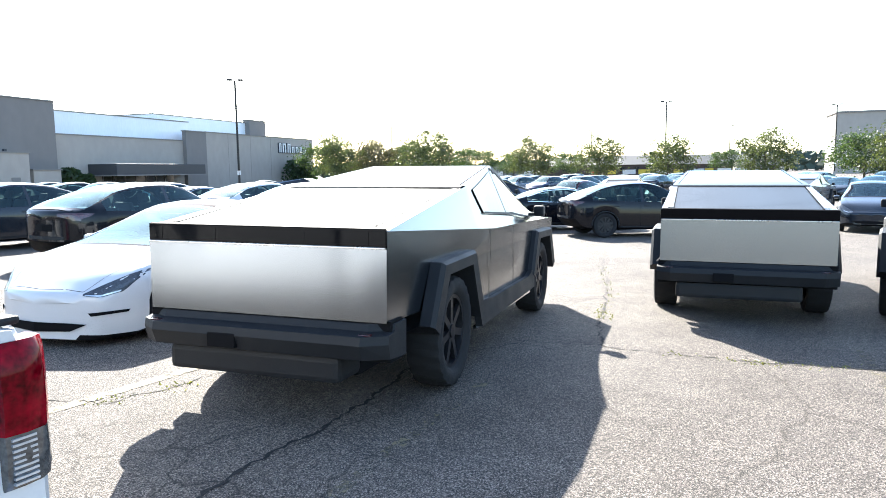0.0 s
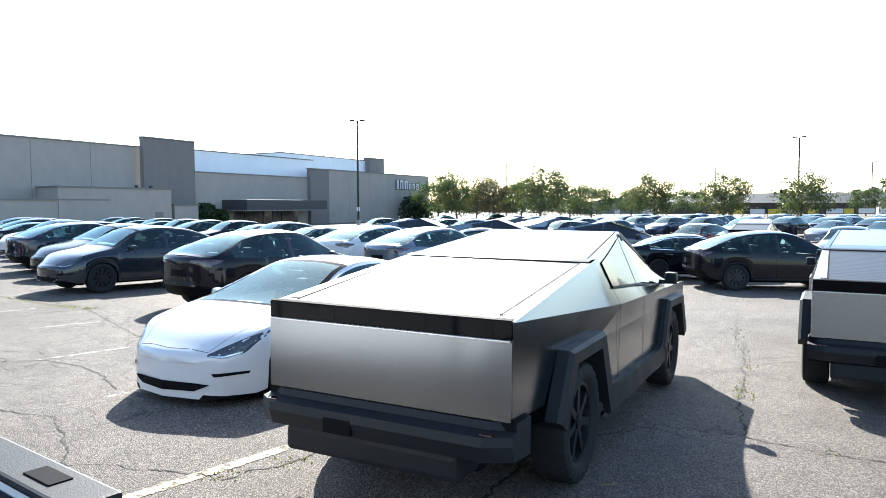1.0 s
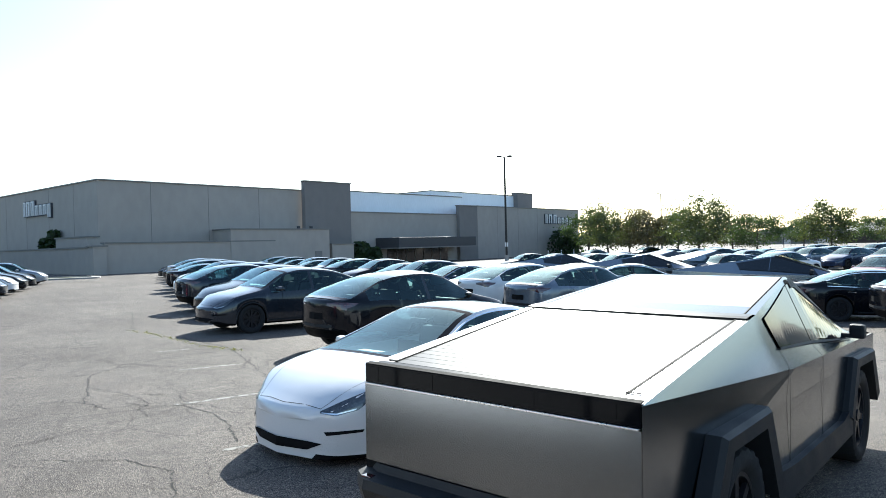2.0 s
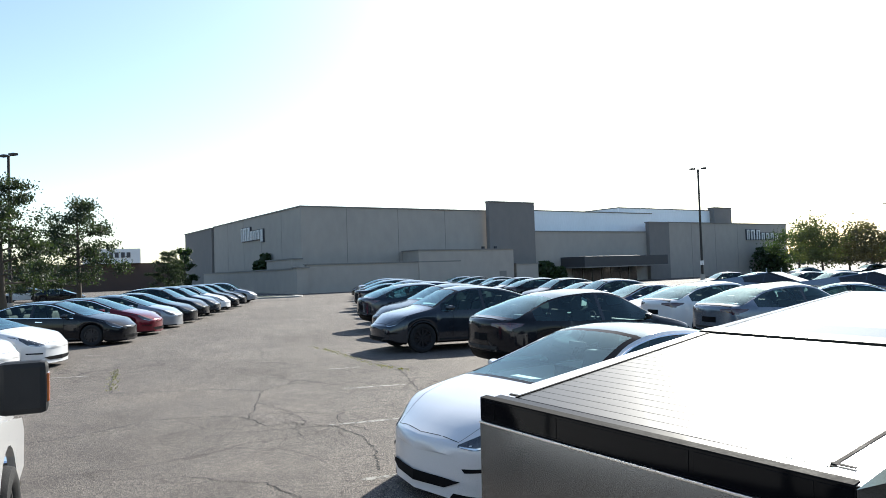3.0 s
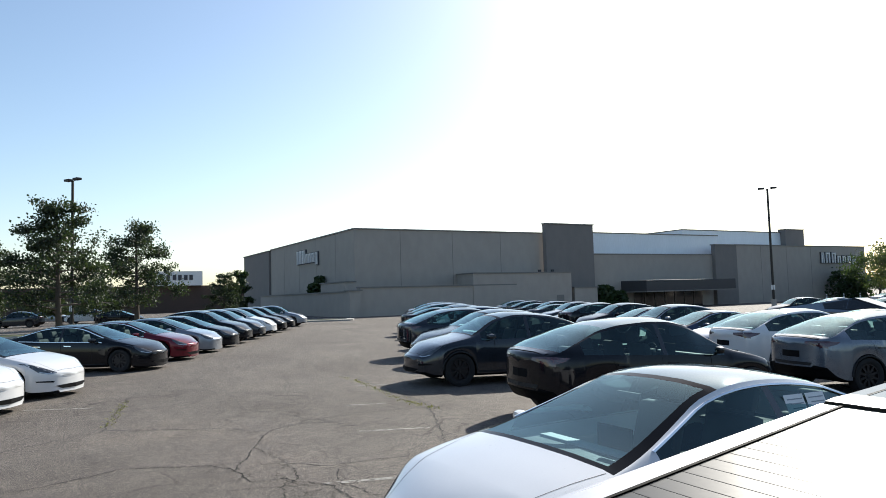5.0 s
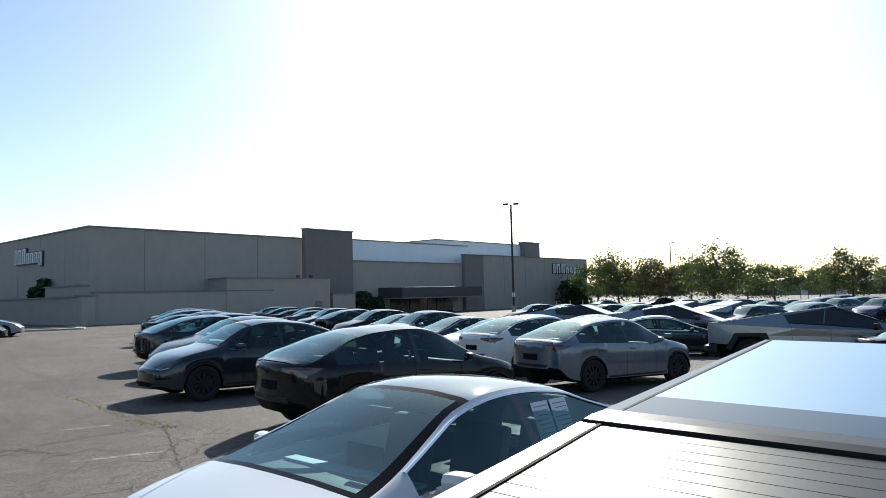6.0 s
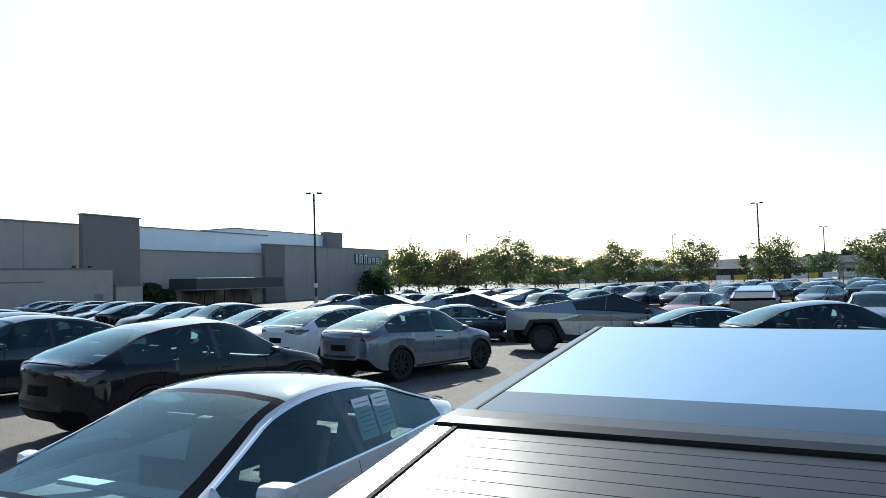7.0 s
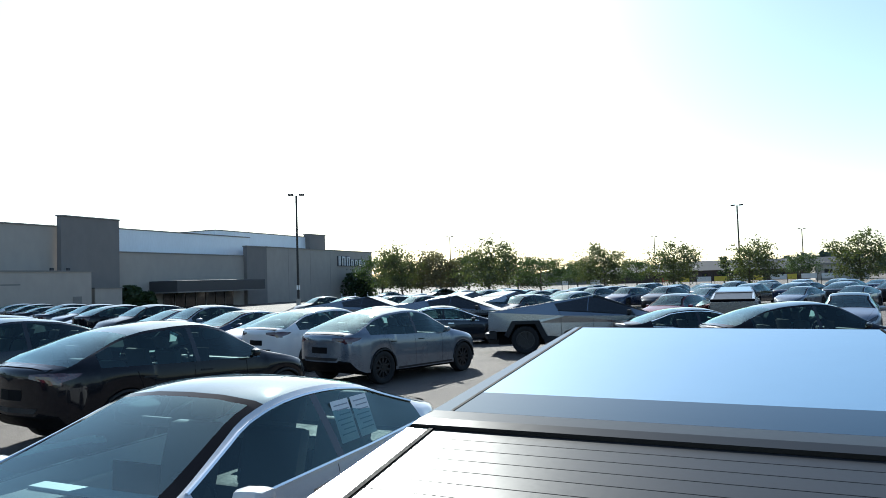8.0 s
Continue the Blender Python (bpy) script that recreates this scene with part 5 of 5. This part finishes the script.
# ---- white pickup standing in the aisle ----
def white_pickup():
    t = thing("white_pickup", "white pickup truck with an open bed and red tail lamps", "pickup truck")
    W = PAINTS["white"]
    # bed sides with rounded shoulders, tailgate, floor
    for s in (-1, 1):
        prof = [(0.90, 0.52), (0.955, 0.60), (0.985, 0.80), (0.985, 1.05), (0.965, 1.20), (0.93, 1.285), (0.85, 1.295), (0.83, 1.27), (0.83, 0.62)]
        ys = [0.0, 0.02, 0.10, 0.62] + [1.10 - 0.46 * math.cos(math.pi * k / 12) for k in range(13)] + [1.6, 1.75]
        bm = bmesh.new()
        rows = []
        for y in ys:
            tuck = 0.03 if y < 0.01 else 0.008 if y < 0.05 else 0.0
            d = abs(y - 1.10)
            arch = 0.40 + math.sqrt(max(0.0, 0.46 ** 2 - d * d)) if d < 0.46 else 0.0
            rows.append([bm.verts.new((s * (x - tuck), y, max(z, arch) if i < 3 else z)) for i, (x, z) in enumerate(prof)])
        for a, b in zip(rows, rows[1:]):
            for i in range(len(prof) - 1):
                bm.faces.new((a[i], a[i + 1], b[i + 1], b[i]))
        bm.faces.new(rows[0])
        side = part("bed_side", bm, W, t, smooth=40)
        part("rail_cap", box(s * 0.815, s * 0.945, 0.03, 1.74, 1.292, 1.315, 0.010), PLASTIC, t, "black ribbed rail cap")
        part("stake_pocket", box(s * 0.85, s * 0.91, 0.20, 0.34, 1.315, 1.319, 0.002), GAP, t)
        # tail lamp wrapping the corner
        lamp = bmesh.new()
        prof = [(0.845, 0.008), (0.85, -0.022), (0.90, -0.030), (0.955, -0.022), (0.992, 0.02), (0.994, 0.10), (0.985, 0.13)]
        zs = [0.875, 0.905, 0.96, 1.022, 1.08, 1.16, 1.225, 1.258]
        swell = [0.6, 1.0, 1.12, 1.05, 1.18, 1.15, 1.0, 0.55]
        grid = [[lamp.verts.new((s * (0.84 + (x - 0.84) * (0.9 + 0.1 * k)), 0.02 + (y - 0.02) * k, z)) for x, y in prof] for z, k in zip(zs, swell)]
        upper = bmesh.new()
        ugrid = [[upper.verts.new(v.co) for v in row] for row in grid[3:]]
        for a, b in zip(grid[:3], grid[1:4]):
            for i in range(len(prof) - 1):
                lamp.faces.new((a[i], a[i + 1], b[i + 1], b[i]))
        for v in [v for row in grid[4:] for v in row]:
            lamp.verts.remove(v)
        for a, b in zip(ugrid, ugrid[1:]):
            for i in range(len(prof) - 1):
                upper.faces.new((a[i], a[i + 1], b[i + 1], b[i]))
        upper.faces.new(ugrid[-1])
        tl = part("tail_light", upper, TAIL_RED, t, "glossy red tail lamp", smooth=50)
        part("reversing_lamp", lamp, TAIL_CLEAR, tl, "ribbed clear lamp below", smooth=50)
        for k in range(9):
            z = 0.892 + k * 0.0145
            part("lens_rib", box(s * 0.862, s * 0.925, -0.034, -0.022, z, z + 0.006), LAMP_DRL, tl)
    part("tailgate", box(-0.83, 0.83, 0.0, 0.07, 0.62, 1.285, 0.018), W, t)
    part("tailgate_cap", box(-0.80, 0.80, -0.005, 0.078, 1.286, 1.306, 0.008), PLASTIC, t)
    part("tailgate_handle", box(-0.14, 0.14, -0.012, 0.0, 1.08, 1.18, 0.008), PLASTIC, t)
    part("bed_floor", box(-0.83, 0.83, 0.05, 1.75, 0.60, 0.63), PLASTIC, t)
    part("bed_front", box(-0.83, 0.83, 1.72, 1.78, 0.60, 1.29, 0.01), W, t)
    part("tie_down", box(0.79, 0.83, 0.32, 0.42, 1.14, 1.20, 0.01), PLASTIC, t)
    part("bed_liner", box(-0.828, -0.822, 0.07, 1.72, 0.63, 1.26), PLASTIC, t)
    part("bed_liner", box(0.822, 0.828, 0.07, 1.72, 0.63, 1.26), PLASTIC, t)
    part("rear_bumper", box(-0.95, 0.95, -0.16, 0.05, 0.50, 0.70, 0.03), CHROME, t)
    # cab, bonnet, wings
    bm = box(-0.93, 0.93, 1.82, 3.85, 0.52, 1.28, 0.05)
    part("cab_body", bm, W, t, smooth=40)
    bm = box(-0.80, 0.80, 1.95, 3.35, 1.28, 1.90, 0.08)
    for v in bm.verts:
        if v.co.z < 1.4:
            v.co.x *= 1.12
            v.co.y += 0.5 * (v.co.y > 2.8)
    part("cab_roof", bm, W, t, smooth=40)
    for s in (-1, 1):
        for y0, y1 in ((2.05, 2.78), (2.86, 3.52)):
            bm = slab([(s * 0.895, y0, 1.32), (s * 0.895, y1, 1.32), (s * 0.815, y1 - (0.25 if y1 > 3 else 0.0), 1.80), (s * 0.815, y0 + 0.05, 1.80)], 0.01)
            part("side_window", bm, SMOKED, t)
        for y in (1.12, 4.62):
            add_wheel(t, s * 0.86, y, 0.40, 0.26, GREY_RIM, 6, s)
        bm = box(s * 1.02, s * 1.26, 3.64, 3.77, 1.28, 1.57, 0.035)
        box(s * 0.90, s * 1.06, 3.68, 3.72, 1.36, 1.40, 0.008, bm)
        mirror = part("side_mirror", bm, PLASTIC, t, "black towing mirror")
        part("marker_lamp", box(s * 1.245, s * 1.268, 3.66, 3.74, 1.34, 1.50, 0.008), ORANGE, mirror, "amber side marker")
        ring = [(3.86, 0.55), (4.12, 0.55)] + [(4.62 - 0.47 * math.cos(math.pi * k / 12), 0.46 + 0.47 * math.sin(math.pi * k / 12)) for k in range(13)] + [(5.12, 0.55), (5.5, 0.60), (5.56, 0.86), (5.42, 0.98), (4.9, 1.06), (3.86, 1.20)]
        bm = slab([(s * 0.955, y, z) for y, z in ring], 0.05)
        part("front_wing", bm, W, t)
    bm = box(-0.90, 0.90, 3.80, 5.50, 1.02, 1.20, 0.06)
    for v in bm.verts:
        v.co.z -= 0.16 * max(0.0, (v.co.y - 3.8) / 1.7)
    part("bonnet", bm, W, t, smooth=40)
    part("grille", box(-0.70, 0.70, 5.50, 5.58, 0.62, 1.05, 0.02), PLASTIC, t)
    part("front_bumper", box(-0.95, 0.95, 5.42, 5.66, 0.45, 0.66, 0.04), CHROME, t)
    part("windscreen", slab([(-0.84, 3.86, 1.30), (0.84, 3.86, 1.30), (0.74, 3.38, 1.80), (-0.74, 3.38, 1.80)], 0.01), SMOKED, t)
    part("chassis", box(-0.70, 0.70, 0.1, 5.4, 0.32, 0.62), GAP, t)
    return t


pickup = white_pickup()
_p = Matrix.Translation((0.958, -3.60, 0.10)) @ pose(0, 0, 0, 0, 0, 81.3)
pickup.matrix_world = _p


# ---- paper sheets in the side window of the white sedan ----
def window_paper(y, w):
    bm = bmesh.new()
    zs = (0.985, 1.15, 1.27)
    face = lambda z: -(0.845 - 0.16 * ((z - 0.92) / 0.42) - 0.012)
    rows = [[bm.verts.new((face(z), yy, z)) for yy in (y, y + w)] for z in zs]
    for a, b in zip(rows, rows[1:]):
        bm.faces.new((a[0], a[1], b[1], b[0]))
    ob = part("paper_sheet", bm, PAPER)
    ob.matrix_world = sedan.matrix_world.copy()
    tagged(ob, "white printed sheet taped inside a car window", "paper", "window sheets")
    for k in range(7):
        z = 1.24 - k * 0.033
        p = part("print_line", slab([(face(z) - 0.002, y + 0.02, z), (face(z) - 0.002, y + w - 0.03 - 0.02 * (k % 3), z), (face(z - 0.008) - 0.002, y + w - 0.03 - 0.02 * (k % 3), z - 0.008), (face(z - 0.008) - 0.002, y + 0.02, z - 0.008)], 0.001), INK, ob)
    return ob


window_paper(-0.79, 0.235)
window_paper(-1.055, 0.235)


# ---- paint lines, cracks and weeds ----
def ribbon(points, width, lift, wobble, seed, step=0.06, ragged=0.0, holes=0.0):
    """A strip lying on the ground along a polyline."""
    r = random.Random(seed)
    pts = []
    for a, b in zip(points, points[1:]):
        n = max(1, int(math.dist(a, b) / step))
        pts += [(a[0] + (b[0] - a[0]) * k / n, a[1] + (b[1] - a[1]) * k / n) for k in range(n)]
    pts.append(points[-1])
    bm = bmesh.new()
    left, right = [], []
    drift = 0.0
    for i, (x, y) in enumerate(pts):
        q, p = pts[min(i + 1, len(pts) - 1)], pts[max(i - 1, 0)]
        d = Vector((q[0] - p[0], q[1] - p[1])).normalized()
        drift = drift * 0.86 + r.uniform(-wobble, wobble)
        n = Vector((-d.y, d.x))
        w = width * (1 + r.uniform(-ragged, ragged)) / 2
        for side, k in ((left, 1), (right, -1)):
            xx, yy = x + n.x * (drift + w * k), y + n.y * (drift + w * k)
            side.append(bm.verts.new((xx, yy, ground_z(xx, yy) + lift)))
    for i in range(len(pts) - 1):
        if r.random() < holes:
            continue
        bm.faces.new((left[i], left[i + 1], right[i + 1], right[i]))
    return bm


CRACK = mat("crack_fill", (0.012, 0.011, 0.010), 0.95, 0.0, 0.3, 8.0, 60.0)
CRACKS = [
    ([(0.2, 1.9), (0.85, 2.25), (1.26, 2.9), (2.0, 2.88), (2.9, 2.78), (3.5, 2.7), (4.1, 2.8), (5.5, 2.9)], 0.024),
    ([(0.1, -2.2), (0.32, -1.16), (0.36, -0.65), (0.46, -0.1), (0.52, 0.5), (0.5, 1.6)], 0.042),
    ([(-10.2, -2.0), (-10.85, -1.4), (-11.7, -0.1), (-11.4, 0.35), (-10.7, 1.45), (-9.95, 2.07), (-10.3, 2.8), (-10.7, 3.85), (-10.4, 5.4)], 0.034),
    ([(-7.6, -3.0), (-8.25, -1.9), (-8.25, -1.1), (-8.5, -0.4), (-8.7, -0.1), (-8.15, 0.9), (-7.75, 1.05)], 0.032),
    ([(-9.95, 2.07), (-8.7, 1.45), (-7.75, 1.05), (-7.1, 1.05), (-7.0, 1.45), (-6.4, 1.8), (-5.6, 1.75), (-4.95, 1.6), (-4.3, 1.2)], 0.03),
    ([(-8.95, 1.6), (-7.7, 1.7), (-7.3, 2.05), (-7.25, 2.65), (-7.2, 3.25)], 0.024),
    ([(-7.7, 1.7), (-7.0, 1.6), (-6.7, 1.35), (-6.1, 1.2)], 0.02),
    ([(-7.15, 2.15), (-6.45, 1.95), (-5.9, 2.0), (-5.3, 2.4)], 0.02),
    ([(-11.7, -0.1), (-13.2, 0.15), (-15.0, 0.5), (-16.7, 0.85)], 0.034),
    ([(-22.0, 8.5), (-16.5, 5.9), (-13.3, 5.6), (-10.6, 5.2), (-7.0, 3.6), (-4.4, 2.3)], 0.03),
    ([(1.1, 11.5), (1.25, 9.4), (1.6, 7.3), (1.72, 5.7), (1.8, 4.4), (2.0, 2.9)], 0.03),
    ([(-4.0, 15.5), (-0.5, 14.7), (2.1, 13.1), (5.0, 12.6), (9.0, 11.8)], 0.03),
    ([(-30.0, 9.0), (-24.0, 7.4), (-20.0, 6.8), (-17.0, 4.4), (-14.0, 3.6)], 0.03),
    ([(-1.3, -0.1), (-1.28, 0.12), (-1.05, 0.5), (-0.9, 1.4)], 0.02),
    ([(-5.4, -0.4), (-4.6, 0.2), (-3.9, 0.3), (-2.6, -0.4), (-1.4, -0.1)], 0.018),
    ([(-2.5, 12.4), (0.6, 10.9), (3.0, 10.2), (6.0, 9.0)], 0.022),
    ([(-18.0, 2.0), (-15.5, 2.6), (-12.5, 2.3), (-9.5, 3.4)], 0.02),
]
for i, (line, w) in enumerate(CRACKS):
    tagged(part("pavement_crack", ribbon(line, w * 0.6, 0.004, 0.022, 70 + i, 0.035, 0.8), CRACK), "dark irregular crack in the asphalt", "crack", kind="structure")
for i, (a, b, w, yellow) in enumerate((((-1.66, -0.75), (-1.05, 1.9), 0.13, 1), ((-6.55, 1.75), (-6.2, 2.9), 0.09, 0), ((-4.1, 0.95), (-3.9, 1.7), 0.09, 0), ((-9.1, 3.2), (-8.7, 4.2), 0.09, 0), ((-11.6, 4.0), (-11.4, 4.7), 0.09, 0), ((-14.2, 5.3), (-13.8, 6.4), 0.09, 0),
                                      ((0.98, -1.3), (1.22, 1.4), 0.09, 2), ((4.28, 2.2), (4.36, 3.6), 0.10, 2), ((-19.3, 0.3), (-19.0, 0.9), 0.09, 0), ((-15.2, -1.3), (-14.6, -0.1), 0.09, 0), ((-12.0, -2.6), (-11.4, -1.6), 0.09, 0), ((-24.0, 3.0), (-23.5, 4.0), 0.09, 0))):
    tagged(part("stall_line", ribbon([a, b], w, 0.004, 0.002, 90 + i, 0.022, 0.12), (LINE, LINE_YELLOW, LINE_FAINT)[yellow]), "worn painted parking stall line", "line", kind="structure")


def weeds():
    r = random.Random(8)
    verts, faces = [], []
    lines = [([(1.25, 9.4), (1.6, 7.3), (1.72, 5.7), (1.8, 4.4)], 70, 0.022), ([(1.72, 4.9), (1.85, 4.35)], 45, 0.022), ([(2.6, 2.82), (3.46, 2.7), (4.2, 2.82)], 60, 0.02), ([(-1.34, -0.1), (-1.28, 0.12)], 30, 0.018), ([(-1.15, 0.3), (-1.0, 0.55)], 30, 0.02),
             ([(-16.0, 5.65), (-14.1, 5.5), (-11.5, 5.1), (-10.1, 5.15)], 260, 0.03), ([(-15.0, 0.5), (-12.0, -0.05)], 110, 0.03), ([(-4.4, 2.3), (-4.0, 1.9)], 40, 0.05), ([(3.1, 2.74), (3.9, 2.78)], 40, 0.016)]
    for line, n, h in lines:
        for k in range(n):
            u = r.random() * (len(line) - 1)
            i = min(int(u), len(line) - 2)
            f = u - i
            f = round(f * 5) / 5 + r.gauss(0, 0.05) if r.random() < 0.6 else f
            x = line[i][0] * (1 - f) + line[i + 1][0] * f + r.gauss(0, 0.06)
            y = line[i][1] * (1 - f) + line[i + 1][1] * f + r.gauss(0, 0.06)
            z = ground_z(x, y)
            a, hh = r.uniform(0, 6.28), h * r.uniform(0.4, 1.4)
            dx, dy = math.cos(a), math.sin(a)
            j = len(verts)
            verts += [(x - dy * 0.008, y + dx * 0.008, z), (x + dy * 0.008, y - dx * 0.008, z), (x + dx * hh * 0.5 + dy * 0.006, y + dy * hh * 0.5 - dx * 0.006, z + hh * 0.7), (x + dx * hh, y + dy * hh, z + hh * 0.8)]
            faces.append((j, j + 1, j + 2, j + 3))
    me = bpy.data.meshes.new("weeds")
    me.from_pydata(verts, [], faces)
    me.materials.append(WEED)
    return tagged(new("weeds", me), "dry yellow-green weeds in the pavement cracks", "weeds", kind="stuff")


weeds()


def kerb_island(x, y, a, b, turn):
    bm = bmesh.new()
    outer, inner = [], []
    for k in range(28):
        t = 2 * math.pi * k / 28
        outer.append((a * math.copysign(abs(math.cos(t)) ** 0.5, math.cos(t)), b * math.copysign(abs(math.sin(t)) ** 0.5, math.sin(t))))
    loops = [[bm.verts.new((u * q, v * q, z)) for u, v in outer] for q, z in ((1.0, -0.1), (1.0, 0.13), (0.94, 0.15), (0.86, 0.15), (0.86, 0.08))]
    for p, q in zip(loops, loops[1:]):
        for k in range(28):
            bm.faces.new((p[k], p[(k + 1) % 28], q[(k + 1) % 28], q[k]))
    ob = part("kerb", bm, CONCRETE)
    top = bmesh.new()
    top.faces.new([top.verts.new((u * 0.86, v * 0.86, 0.085)) for u, v in outer])
    isl = tagged(ob, "concrete kerb of a planted parking island", "kerb", "parking islands", "structure")
    part("planting_bed", top, WEED, isl)
    isl.matrix_world = Matrix.Translation((x, y, ground_z(x, y))) @ pose(0, 0, 0, 0, 0, turn)
    return isl


kerb_island(-61.5, 19.0, 2.0, 5.0, -26)
kerb_island(-54.0, -1.5, 2.4, 6.0, -26)
kerb_island(-73.0, 7.0, 2.4, 6.0, -26)
